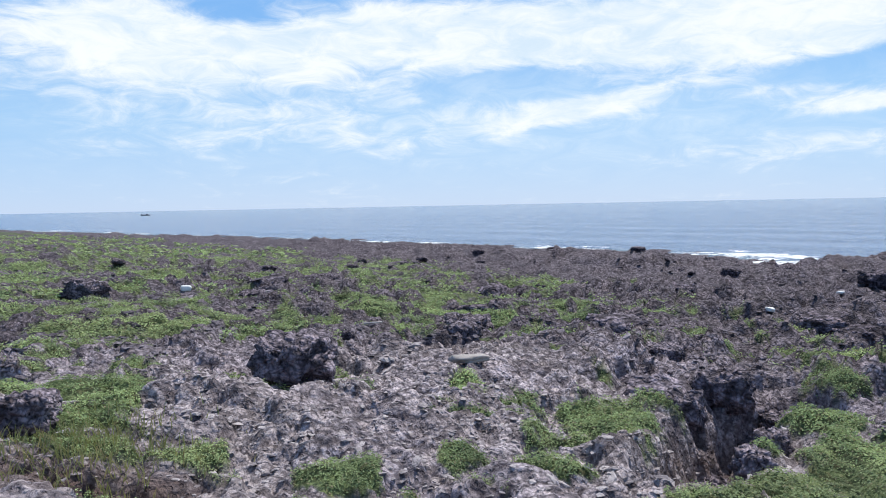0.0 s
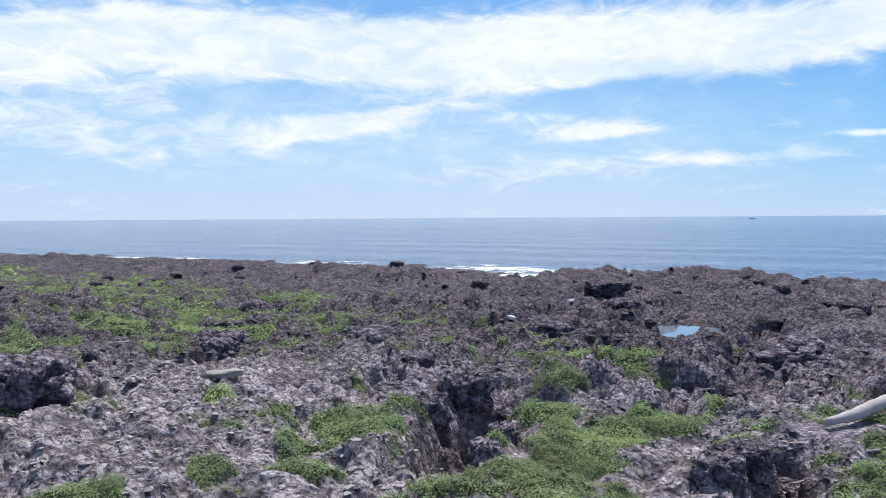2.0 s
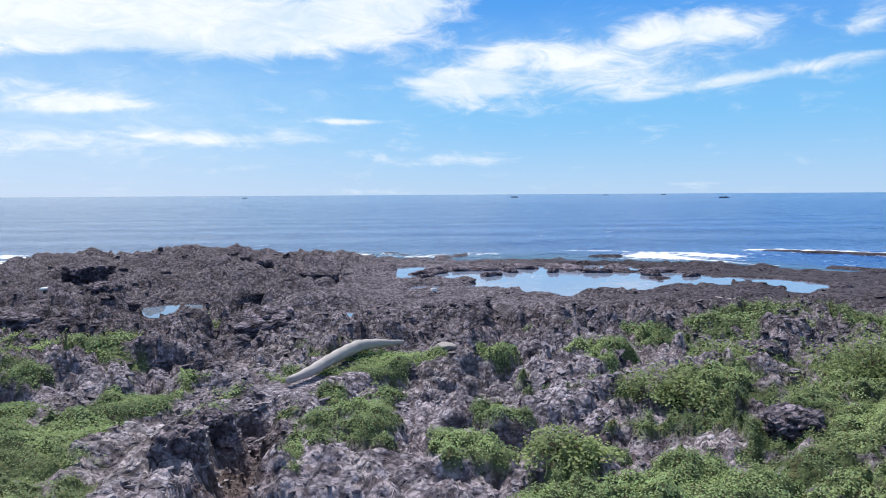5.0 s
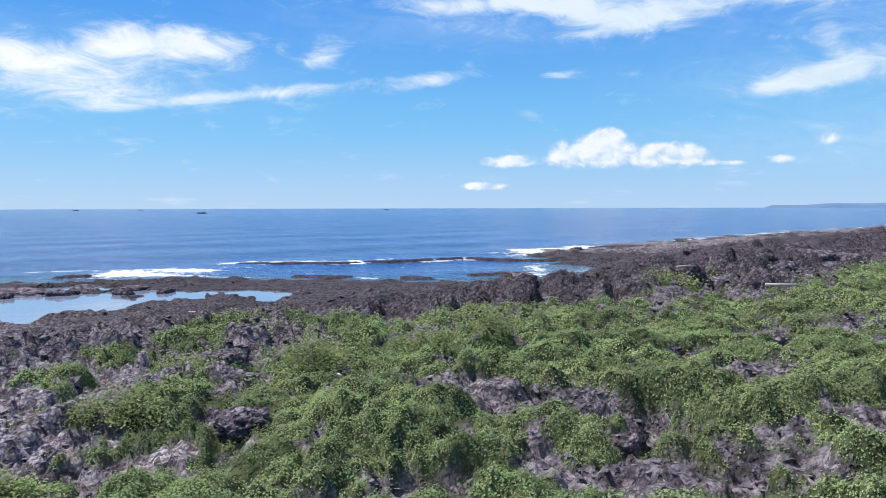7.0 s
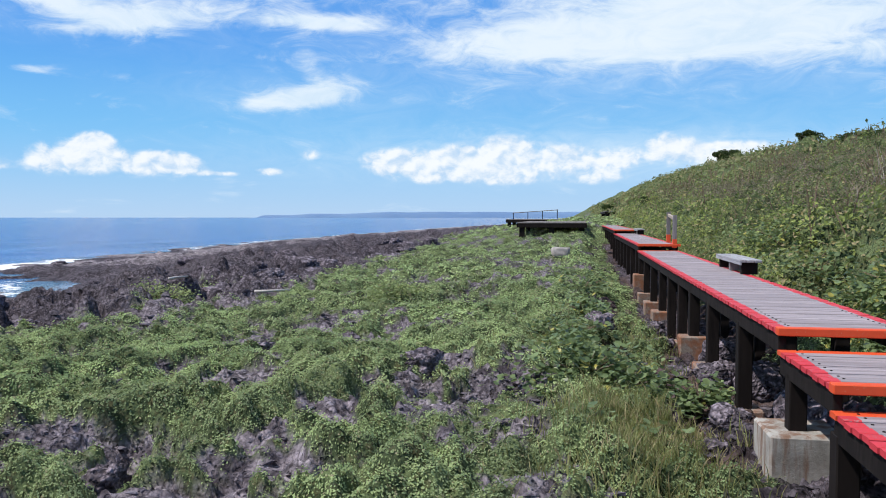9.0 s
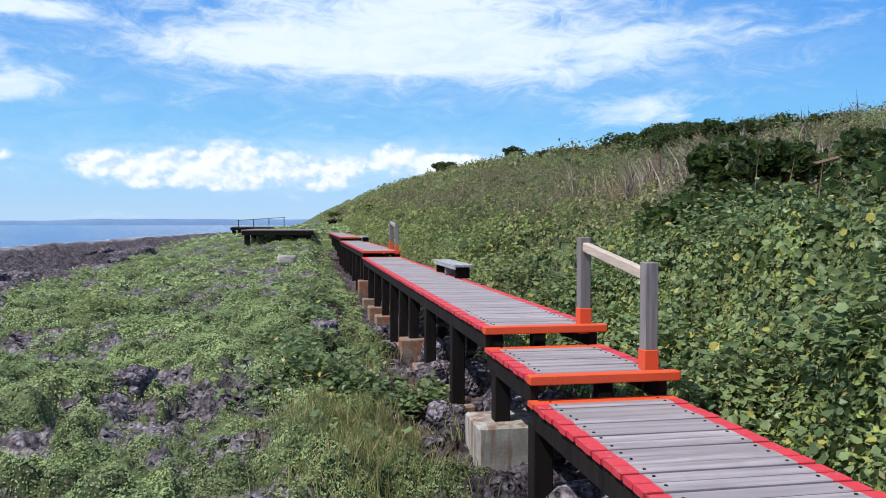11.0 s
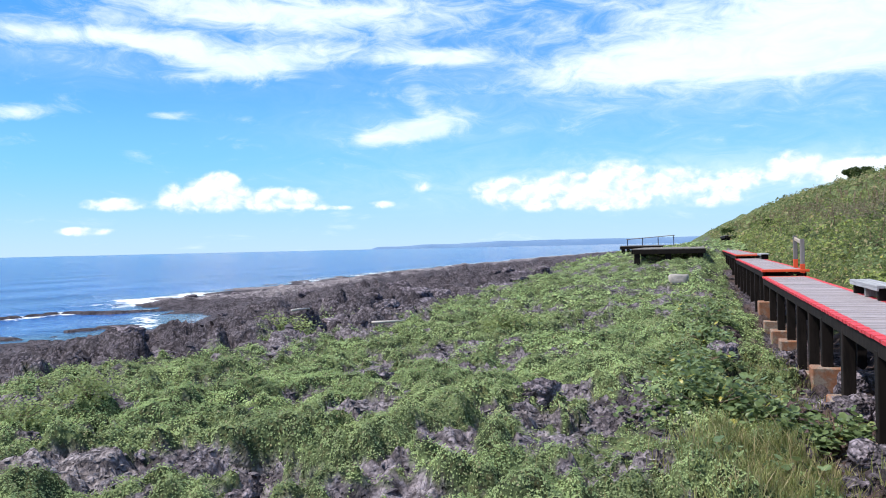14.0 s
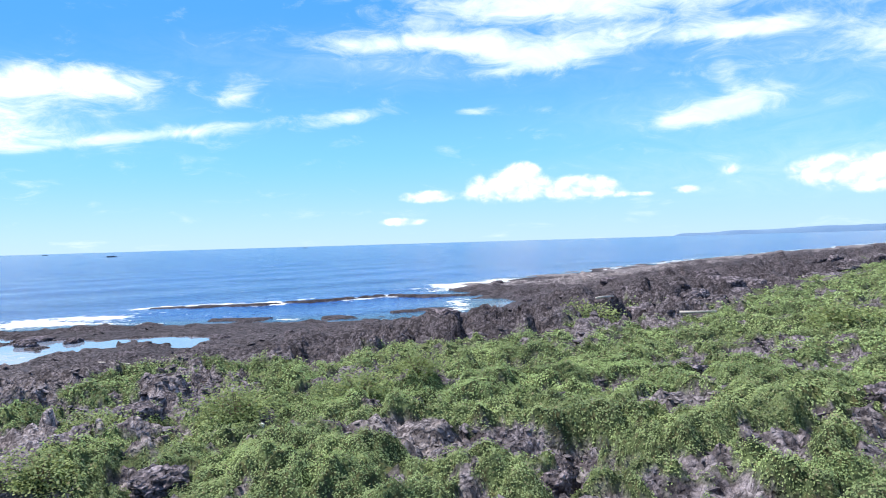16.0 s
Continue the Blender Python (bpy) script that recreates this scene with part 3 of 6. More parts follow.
MOUNDS_B = (
    (2.01, 14.41, 0.27, 0.36, 0.16), (-1.97, 14.47, 0.2, 0.3, 0.14), (-7.66, 18.56, 0.62, 0.84, 0.23), (-5.78, 17.24, 0.72, 0.32, 0.26),
    (0.26, 9.79, 0.2, 0.11, 0.14), (-2.58, 10.22, 0.17, 0.13, 0.14), (7.92, 14.43, 1.22, 1.34, 0.34), (3.65, 7.34, 0.68, 0.92, 0.25),
    (6.1, 9.42, 0.53, 0.72, 0.21), (7.15, 10.28, 0.39, 0.53, 0.19), (6.01, 7.56, 0.23, 0.31, 0.15), (4.38, 6.26, 0.27, 0.19, 0.16),
    (6.64, 6.29, 0.68, 0.92, 0.25), (10.16, 8.59, 0.6, 0.81, 0.23), (6.75, 4.83, 0.23, 0.31, 0.15), (12.43, 8.16, 0.33, 0.45, 0.17),
    (8.4, -5.3, 0.95, 1.0, 0.22), (6.6, -4.4, 0.6, 0.7, 0.16),
)
MOUNDS_C = (
    (8.13, 4.99, 0.26, 0.35, 0.16), (10.84, 6.54, 0.27, 0.36, 0.16), (11, 13.99, 0.31, 0.42, 0.17), (6.74, 9.67, 0.36, 0.49, 0.18),
    (6.33, 4.24, 0.49, 0.66, 0.21), (7.79, 4.55, 0.39, 0.53, 0.19), (10.61, 6.82, 0.39, 0.53, 0.19), (10.43, 4.54, 0.28, 0.38, 0.16),
    (9.91, 3.36, 0.61, 0.82, 0.23), (8.12, 3.37, 0.24, 0.32, 0.15), (6.78, 3.36, 0.49, 0.66, 0.21), (6.68, 2.51, 0.33, 0.45, 0.17),
    (11.96, 3.3, 0.5, 0.68, 0.21), (12.3, 1.44, 0.66, 0.89, 0.24), (12.49, -0.46, 0.45, 0.61, 0.2), (10.37, 0.78, 0.63, 0.63, 0.24),
)
MOUNDS_D = (
    (7.75, 0.7, 1.03, 0.98, 0.32), (12.54, 2.32, 0.22, 0.3, 0.15), (7.75, 0.13, 1.45, 1.23, 0.33), (11.2, -1.36, 0.7, 0.94, 0.25),
    (10.8, -2.48, 0.58, 0.78, 0.23), (9.58, -3.27, 0.63, 0.85, 0.24), (7.23, -3.02, 0.25, 0.34, 0.15), (6.34, -3.09, 0.38, 0.21, 0.18),
    (18.35, 1.73, 1.25, 1.69, 0.34), (12.43, -2.89, 0.75, 1.01, 0.26), (14.06, -1.53, 0.56, 0.76, 0.22), (7.84, -3.77, 0.52, 0.57, 0.21),
    (6.3, -5.23, 0.63, 0.35, 0.24), (7.44, -1.91, 0.29, 0.39, 0.16), (10.03, -6.21, 0.76, 1.03, 0.27),
)

# bare slabs and outcrops among the scrub, in the same terms
SLABS_A = (
    (-1.54, 9.12, 1, 1.35, 0.22), (0.06, 13.3, 1.51, 1.67, 0.21), (1.42, 8.3, 0.37, 0.5, 0.12), (-2.98, 9.89, 0.79, 1.07, 0.19),
    (3.11, 8.15, 0.35, 0.47, 0.11), (4.75, 6.74, 0.55, 0.74, 0.15), (9.61, 6.7, 0.82, 1.11, 0.2), (5.93, 5.3, 0.28, 0.38, 0.1),
    (8.93, 10.13, 0.5, 0.68, 0.14), (5.47, 4.85, 0.23, 0.31, 0.09), (6.24, 3.58, 0.14, 0.3, 0.07), (7.81, 2.45, 0.54, 0.54, 0.16),
    (9.41, 2.13, 0.4, 0.4, 0.13), (13.04, 4.67, 0.69, 0.93, 0.17), (15.23, 0.02, 0.6, 0.6, 0.17), (9, 1.39, 0.19, 0.2, 0.09),
)
SLABS_B = (
    (11, 0.18, 0.39, 0.29, 0.12), (11.19, 2.63, 0.25, 0.24, 0.1), (9.64, -0.86, 0.83, 0.83, 0.21), (8.13, -2.33, 0.18, 0.2, 0.09),
    (10.32, -4.8, 0.49, 0.49, 0.14), (6.62, -3.53, 0.36, 0.2, 0.12), (14.92, -3.85, 0.59, 0.35, 0.16), (13.76, 0.56, 0.31, 0.31, 0.11),
    (15.3, -8.97, 0.26, 0.26, 0.1), (13.97, -6.23, 0.37, 0.37, 0.12), (5.99, -4.32, 0.2, 0.24, 0.1),
    (7.82, -6.05, 0.33, 0.33, 0.12), (11.34, -7.54, 0.22, 0.22, 0.09), (7.4, -8.89, 0.21, 0.21, 0.09), (5.35, -5.45, 0.25, 0.24, 0.1),
)
SLABS_C = (
    (13.89, -0.59, 0.24, 0.24, 0.1), (7.87, -8.49, 0.17, 0.2, 0.08), (12.41, -4.98, 0.26, 0.26, 0.1), (7.25, -2.44, 0.29, 0.16, 0.1),
)
SLABS_D = (
    (21.48, -21.39, 0.63, 1.2, 0.16), (22.57, -24.17, 0.9, 1.6, 0.24), (25.12, -31.68, 0.57, 1.1, 0.15), (15.21, -18.02, 0.33, 0.6, 0.11),
    (27.89, -9.51, 1.33, 2.4, 0.25), (42.74, -28.88, 2.22, 4.2, 0.25),
)
MOUNDS, SLABS = MOUNDS_A + MOUNDS_B + MOUNDS_C + MOUNDS_D, SLABS_A + SLABS_B + SLABS_C + SLABS_D


def lobes(x, y, rows):
    """How far inside its oval each place lies (1 at the middle, 0 at the rim), oval by oval, with the places and the height."""
    for mx, my, wide, deep, tall in rows:
        m = math.hypot(mx, my)
        ox, oy = mx / m, my / m
        at = np.nonzero((np.abs(x - mx) < 1.5 * max(wide, deep)) & (np.abs(y - my) < 1.5 * max(wide, deep)))[0]
        u, v = (x[at] - mx) * ox + (y[at] - my) * oy, (x[at] - mx) * oy - (y[at] - my) * ox
        yield at, 1 - np.hypot(u / deep, v / wide), tall


def land(x, y):
    """Height of the ground and its cover (scrub, dark shore rock, red earth with cleft shade, pale rock) at x, y."""
    s, w = to_sw(x, y)
    r = np.hypot(x, y)
    ws = shore(s)
    edge0 = w - ws
    z = 1.88 - 0.060 * np.clip(w, -3, 29.5)
    z = z + 1.5 * smooth(s, 22, 85) * np.exp(-np.clip(w, 0, 200) / 13.0)
    # the hill behind the boardwalk
    n = np.clip(-w - 3.2 + 0.02 * np.clip(s - 90, 0, 400), 0, 200)
    top = 6.7 + 0.03 * np.clip(s, -60, 190) + 0.012 * np.clip(s - 70, 0, 230)
    z = z + top * (smooth(n, -7, 36) - float(smooth(np.array(0.0), -7, 36)))
    hill = smooth(n, 0.2, 2.5)
    z = z + (fbm(x, y, 9.0, 3, 71) - 0.5) * 2.4 * smooth(n, 3, 16)
    z = z + 0.6 * np.exp(-((s - 57) / 14) ** 2 - ((w - 1.5) / 7) ** 2) * smooth(w, -1.8, 0.8) + 0.5 * np.exp(-((s - 82) / 12) ** 2 - ((w - 6) / 6) ** 2)
    # bent coordinates, so that no outline is round
    bx = x + 1.0 * (fbm(x, y, 1.5, 3, 13) - 0.5) + 0.45 * (fbm(x, y, 0.6, 3, 17) - 0.5) + 0.2 * (fbm(x, y, 0.35, 2, 15) - 0.5)
    by = y + 1.0 * (fbm(x, y, 1.5, 3, 14) - 0.5) + 0.45 * (fbm(x, y, 0.6, 3, 18) - 0.5) + 0.2 * (fbm(x, y, 0.35, 2, 16) - 0.5)
    # scrub or bare
    lim = np.interp(s, GREEN_S, GREEN_W) + (fbm(x, y, 4.0, 3, 31) - 0.5) * 9
    bias = -0.36 + 0.14 * smooth(s, -5.0, -1.0) * smooth(w, 12, 9) + 0.34 * smooth(s, 0.0, 6.0) + 0.25 * smooth(s, 5.5, 9.0) + 0.40 * smooth(-s, 10, 17)
    bias = bias - 1.7 * smooth(w - lim, -1.5, 3.0)
    ragged = fbm(bx, by, 0.9, 3, 12, 0.55) - 0.5
    tufts = fbm(x, y, 0.34, 3, 19, 0.7) - 0.5
    veg = bias + 1.4 * (fbm(bx, by, 2.3, 3, 11, 0.55) - 0.5) + 1.9 * ragged + 1.7 * tufts
    hump = np.zeros_like(x)
    for at, inside, tall in lobes(0.25 * x + 0.75 * bx, 0.25 * y + 0.75 * by, MOUNDS):
        k = smooth(inside + 0.9 * ragged[at], -0.22, 0.25)
        veg[at] = veg[at] * (1 - k) + k * np.maximum(veg[at], 0.42 + 1.5 * ragged[at] + 1.3 * tufts[at])
        hump[at] = np.maximum(hump[at], 0.6 * tall * smooth(inside, -0.35, 0.9))
    slab = np.zeros_like(x)
    for at, inside, tall in lobes(0.3 * x + 0.7 * bx, 0.3 * y + 0.7 * by, SLABS):
        k = smooth(inside, -0.18, 0.14)
        veg[at] = veg[at] - 1.5 * k + 0.5 * k * ragged[at]
        slab[at] = np.maximum(slab[at], tall * (smooth(inside + 0.5 * ragged[at], -0.2, 0.12) * 0.45 + 0.4 * np.clip(inside, 0, 1)))
    veg = np.where(w < -3.2, 1.0, veg)
    under = smooth(np.abs(w + 2.2), 1.15, 0.5) * (s < 46)
    veg = veg - 1.6 * under
    cover = smooth(veg, 0.0, 0.22)
    # rock relief: knobs and cracks at three sizes
    rough = 0.11 + 0.055 * smooth(w, 8, 14) - 0.055 * smooth(w, 22, 30) + 0.03 * smooth(w, 36, 44)
    rough = rough * (1 + 0.15 * smooth(s, 16, 24) * smooth(w, 27, 22))
    rough = rough * (1 - 0.22 * smooth(r, 16, 9) * (s < -1.5)) * (w > -3.4)
    one, two = cells2(bx, by, 1.25, 43)
    knob_a = 0.62 - one
    crack = 1 - smooth(two - one, 0.0, 0.32)
    one, two = cells2(bx * 1.1, by, 0.48, 45)
    knob_b = 0.5 - one
    crack_b = 1 - smooth(two - one, 0.0, 0.35)
    # round solution pits of two sizes, and furrows worn along the slope
    pits = 0.8 * smooth(0.36 - cells(bx, by, 0.34, 53), 0.0, 0.22) + 0.5 * smooth(0.4 - cells(bx, by, 0.15, 57), 0.0, 0.25)
    furrow = ridged(0.92 * bx - 0.39 * by, 0.26 * (0.39 * bx + 0.92 * by), 0.42, 3, 59) - 0.6
    relief = rough * (2.6 * (fbm(bx, by, 3.6, 3, 21) - 0.5) + 0.9 * knob_a - 0.6 * crack + 0.6 * knob_b - 0.5 * crack_b - 0.80 * pits + 0.12 * furrow
                      + 0.3 * (ridged(bx, by, 0.8, 2, 41) - 0.6) + 0.2 * (fbm(x, y, 0.12, 2, 47) - 0.5))
    # crowded knolls on the bare shore
    knoll = np.clip(1 - (cells(bx, by * 1.15, 0.95, 131) / 0.7) ** 2, 0, 1) * (0.4 + 1.2 * vnoise(x / 2.1, y / 2.1, 133))
    relief = relief + 0.17 * knoll * smooth(w - lim, -3.0, 2.0) * smooth(edge0, -1, -6) * (w > 6)
    cap = fbm(bx, by, 2.2, 3, 91)
    led = fbm(bx, by, 1.1, 3, 93)
    relief = relief + rough * (1.4 * smooth(cap, 0.50, 0.53) + 1.0 * smooth(cap, 0.41, 0.44) + 0.75 * smooth(led, 0.5, 0.53) + 0.6 * smooth(led, 0.58, 0.61) + 0.5 * smooth(led, 0.42, 0.45) - 1.2)
    low = smooth(w, 16, 22) * smooth(s, -4, 2) * smooth(s, 50, 42)
    relief = relief * (1 - 0.55 * low)
    z = z - 0.22 * low
    # big flat-topped blocks on the bare shore
    one, two = cells2(bx, by * 1.25, 2.7, 55)
    block = smooth(0.62 - one, 0.0, 0.22) * smooth(two - one, 0.02, 0.2)
    relief = relief + (1 - 0.8 * low) * block * ((0.22 + 0.14 * smooth(s, 13, 19)) * smooth(w - lim, -3, 2) * smooth(w, 27, 24) + 0.16 * smooth(w, 24, 27) * smooth(edge0, 2, -2)) * (w > 6)
    # broken shelves of the outer reef flat
    flat = smooth(w - lim, 1.0, 5.0) * smooth(w, 15, 21)
    bed = fbm(s * 0.55 + 0.6 * (bx - x), w + 0.6 * (by - y), 2.6, 4, 111, 0.6)
    thin = fbm(s * 0.6, w, 0.9, 3, 113, 0.6)
    shelf = smooth(bed, 0.46, 0.475) + 0.8 * smooth(bed, 0.54, 0.555) + 0.7 * smooth(bed, 0.40, 0.415) + 0.55 * smooth(thin, 0.52, 0.55) + 0.45 * smooth(thin, 0.44, 0.47) + 0.9 * (fbm(bx, by, 0.7, 3, 115) - 0.5)
    relief = relief * (1 - 0.7 * smooth(edge0, -10, -2) * np.maximum(smooth(s, 46, 56), smooth(-s, 20, 28)))
    relief = relief + flat * 0.15 * smooth(edge0, -2, -10) ** ((s > 46) | (s < -24)) * (1 - 0.5 * low) * (shelf - 1.3)
    # cushions of scrub
    rise = smooth(veg, -0.3, 0.75)
    crown = np.clip(1 - (cells(bx, by, 1.15, 65) / 0.72) ** 2, 0, 1)
    tuft = np.clip(1 - (cells(bx, by, 0.40, 67) / 0.75) ** 2, 0, 1)
    thick = 0.12 + 0.88 * smooth(0.65 * crown + 0.35 * tuft, 0.20, 0.48)
    cush = 0.29 * crown + 0.14 * tuft + 0.04 * (0.6 - cells(x, y, 0.18, 69))
    cush = cush + 0.14 * (fbm(x, y, 1.9, 2, 63) - 0.4)
    cush = cush * (0.35 + 0.65 * smooth(s, -1.0, 4.5))
    z = z + relief * (1 - 0.55 * cover) + rise * cush * (1 + 1.8 * hill) + rise * hump * (0.55 + 0.45 * (0.8 - cells(bx, by, 0.6, 66))) + slab * (0.7 + 0.6 * fbm(bx, by, 0.5, 3, 68))
    z = z + hill * (1.0 * np.clip(1 - (cells(bx, by, 2.3, 73) / 0.75) ** 2, 0, 1) + 0.5 * np.clip(1 - (cells(bx, by, 0.9, 74) / 0.75) ** 2, 0, 1) - 0.75)
    pale = smooth(w, 13, 8) * smooth(s, 0.5, -4.5) * smooth(-s, 16, 9) + 0.75 * smooth(slab, 0.02, 0.08) * (1 - under) * (s < 14)
    z = np.where((w > 14) & (edge0 < -1.5), np.maximum(z, 0.02 + 0.10 * fbm(x, y, 1.3, 3, 107)), z)
    # clefts and hollows; the dark earth colour also carries the shade inside the clefts
    soil_shade = np.zeros_like(x)
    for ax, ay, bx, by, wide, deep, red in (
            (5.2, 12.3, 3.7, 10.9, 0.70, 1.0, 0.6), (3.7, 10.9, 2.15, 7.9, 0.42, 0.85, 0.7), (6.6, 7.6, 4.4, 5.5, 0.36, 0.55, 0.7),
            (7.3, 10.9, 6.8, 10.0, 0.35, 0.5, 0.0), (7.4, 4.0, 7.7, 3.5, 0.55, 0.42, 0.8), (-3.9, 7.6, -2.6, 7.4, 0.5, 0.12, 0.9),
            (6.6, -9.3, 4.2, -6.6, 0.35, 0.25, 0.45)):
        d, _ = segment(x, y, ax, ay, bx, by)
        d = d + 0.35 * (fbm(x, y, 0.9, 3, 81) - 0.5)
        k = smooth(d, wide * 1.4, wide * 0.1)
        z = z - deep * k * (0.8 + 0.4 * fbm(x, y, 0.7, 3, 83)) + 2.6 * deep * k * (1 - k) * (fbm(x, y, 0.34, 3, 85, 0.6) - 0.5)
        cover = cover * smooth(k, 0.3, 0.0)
        soil_shade = np.maximum(soil_shade, red * k)
    # the bed of the driftwood log, and the low strip under the boardwalk
    d, t = segment(x, y, 8.0, 8.5, 11.2, 8.7)
    z = z + (1.24 - 0.06 * t - z) * smooth(d, 0.75, 0.25)
    z = z - 0.40 * smooth(np.abs(w + 1.9), 2.2, 0.7) * (s < 60)
    # brown earth colour in patches along the same strip
    soil_shade = np.maximum(soil_shade, 0.75 * smooth(np.abs(w + 2.0), 2.2, 1.2) * (s < 46) * smooth(fbm(x, y, 0.9, 3, 87), 0.42, 0.55))
    # tide pools at the level of the sea
    for ps, pw, ra, rb in ((9.4, 35.6, 6.4, 5.8), (18.2, 31.4, 1.3, 2.2), (2.6, 39.5, 1.4, 4.0), (-22.5, 46, 3.0, 2.5)):
        e = np.hypot((s - ps) / ra, (w - pw) / rb) + 1.5 * (fbm(x, y, 2.2, 4, 95) - 0.5)
        z = np.where(w > 20, z - (z + 0.35) * smooth(e, 1.05, 0.82), z)
    for px, py, pr in PUDDLES:
        m = math.hypot(px, py)
        u, v = (x * px + y * py) / m - m, (x * py - y * px) / m
        e = np.hypot((u + 0.8 * pr) / 1.7, v) / (pr * 1.9) + 0.8 * (fbm(x, y, 1.1, 3, 97) - 0.5)
        z = z + (1.68 - 0.06 * (px * WX + py * WY) - z) * smooth(e, 1.35, 0.9)
    # the edge of the reef: scattered heads, then deep water
    edge = w - ws
    z = z - smooth(edge, -1.0, 3.5) * (z + 0.5 - 0.62 * smooth(fbm(x, y, 2.2, 3, 99), 0.5, 0.7) * smooth(edge, 7, 3))
    z = z - 3.0 * smooth(edge, 8, 30) * (w > 0)
    qx, qy = x + 3.2 * (fbm(x, y, 4.5, 3, 103) - 0.5), y + 3.2 * (fbm(x, y, 4.5, 3, 105) - 0.5)
    reef = np.minimum(segment(qx, qy, 55.9, 12.6, 56.6, 3.6)[0] / 1.2, segment(qx, qy, 57.8, 2.4, 60.3, -4.2)[0] / 1.0)
    reef = np.minimum(reef, segment(qx, qy, 59.6, -5.4, 57.6, -10.4)[0] / 1.2) + 1.7 * (fbm(x, y, 2.0, 4, 101) - 0.5)
    z = np.where(edge > 1, np.maximum(z, -0.5 + 0.64 * smooth(reef, 1.15, 0.4)), z)
    dark_rock = np.maximum(smooth(w - lim, -4.5, 2.5) * 0.9 + 0.1 * smooth(w, 30, 44), 0.55 * smooth(s, 3.5, 8.0))
    dark_rock = dark_rock * (0.6 + 0.4 * smooth(s, 4, 14))
    # ground darker in a strip along and under the boardwalk
    dark_rock = np.maximum(dark_rock, 0.9 * smooth(np.abs(w + 2.0), 2.4, 1.4) * (s < 46))
    dark_rock = np.maximum(dark_rock, 0.7 * smooth(r, 12, 18) * smooth(s, 2, -4))
    # lower, smoother land far off
    strip = smooth(edge0, -13, -8) * smooth(s, 48, 58) * smooth(fbm(x, y, 5.0, 3, 117), 0.35, 0.5)
    dark_rock, pale = dark_rock * (1 - 0.85 * strip), np.maximum(pale, strip)
    return z, cover, dark_rock, soil_shade, np.clip(pale, 0, 1), thick


PUDDLES = ((15.2, 21.5, 0.62), (15.6, 18.6, 0.30), (14.3, 14.0, 0.36), (16.6, 15.7, 0.28))


# ---------------------------------------------------------------- mesh helpers


def mesh_from(name, verts, faces, mats, smooth_shade=True, attrs=(), idx=None):
    """A mesh from numpy arrays: verts (n, 3), faces (m, 3 or 4)."""
    me = bpy.data.meshes.new(name)
    n, k = faces.shape
    me.vertices.add(len(verts))
    me.vertices.foreach_set("co", np.asarray(verts, np.float32).ravel())
    me.loops.add(n * k)
    me.loops.foreach_set("vertex_index", faces.astype(np.int32).ravel())
    me.polygons.add(n)
    me.polygons.foreach_set("loop_start", np.arange(0, n * k, k, dtype=np.int32))
    me.polygons.foreach_set("loop_total", np.full(n, k, np.int32))
    me.polygons.foreach_set("use_smooth", np.full(n, smooth_shade, bool))
    for m in mats:
        me.materials.append(m)
    if idx is not None:
        me.polygons.foreach_set("material_index", idx.astype(np.int32))
    for key, values in attrs:
        a = me.attributes.new(key, "FLOAT", "POINT")
        a.data.foreach_set("value", np.asarray(values, np.float32).ravel())
    me.update(calc_edges=True)
    return me


def grid_faces(rows_n, cols_n, closed=False):
    i, j = np.meshgrid(np.arange(rows_n - 1), np.arange(cols_n if closed else cols_n - 1), indexing="ij")
    a = i * cols_n + j
    b = i * cols_n + (j + 1) % cols_n
    return np.stack([a, a + cols_n, b + cols_n, b], -1).reshape(-1, 4)


def part(name, bm, mat, parent, label=""):
    """Links a bmesh as one mesh object under a thing or a part."""
    me = bpy.data.meshes.new(name)
    bm.to_mesh(me)
    bm.free()
    return part_mesh(name, me, mat, parent, label)


def part_mesh(name, me, mat, parent, label=""):
    if mat is not None and not me.materials:
        me.materials.append(mat)
    ob = new(name, me)
    ob.parent = parent
    if label:
        tagged(ob, label)
    return ob


def box(bm, cx, cy, cz, lx, ly, lz, bevel=0.0, rot=None):
    """Adds a box, bevelled if wanted, centred at c."""
    b = bmesh.new()
    bmesh.ops.create_cube(b, size=1.0)
    bmesh.ops.scale(b, vec=(lx, ly, lz), verts=b.verts)
    if bevel:
        bmesh.ops.bevel(b, geom=list(b.edges), offset=bevel, segments=1, affect="EDGES")
    m = Matrix.Translation((cx, cy, cz))
    if rot is not None:
        m = m @ rot
    bmesh.ops.transform(b, matrix=m, verts=b.verts)
    me = bpy.data.meshes.new("tmp")
    b.to_mesh(me)
    b.free()
    bm.from_mesh(me)
    bpy.data.meshes.remove(me)
    return bm


def tube(bm, pts, radii, sides=7):
    """Adds a tapered tube through points."""
    rings = []
    for k, p in enumerate(pts):
        p = Vector(p)
        a, b = Vector(pts[max(k - 1, 0)]), Vector(pts[min(k + 1, len(pts) - 1)])
        q = (b - a).normalized().to_track_quat("Z", "Y")
        rings.append([bm.verts.new(p + q @ Vector((radii[k] * math.cos(6.2832 * j / sides), radii[k] * math.sin(6.2832 * j / sides), 0))) for j in range(sides)])
    for r1, r2 in zip(rings, rings[1:]):
        for j in range(sides):
            bm.faces.new((r1[j], r1[(j + 1) % sides], r2[(j + 1) % sides], r2[j]))
    bm.faces.new(rings[0][::-1])
    bm.faces.new(rings[-1])
    return bm


def thing(name, m, label, category, group="", kind=""):
    ob = new(name)
    ob.matrix_world = m
    ob.empty_display_size = 0.2
    return tagged(ob, label, category, group, kind)


# ---------------------------------------------------------------- ground, sea, far land


AZ = np.concatenate([np.arange(-34, 182, 0.28), np.arange(182, 326, 2.5)])
GRID = {}


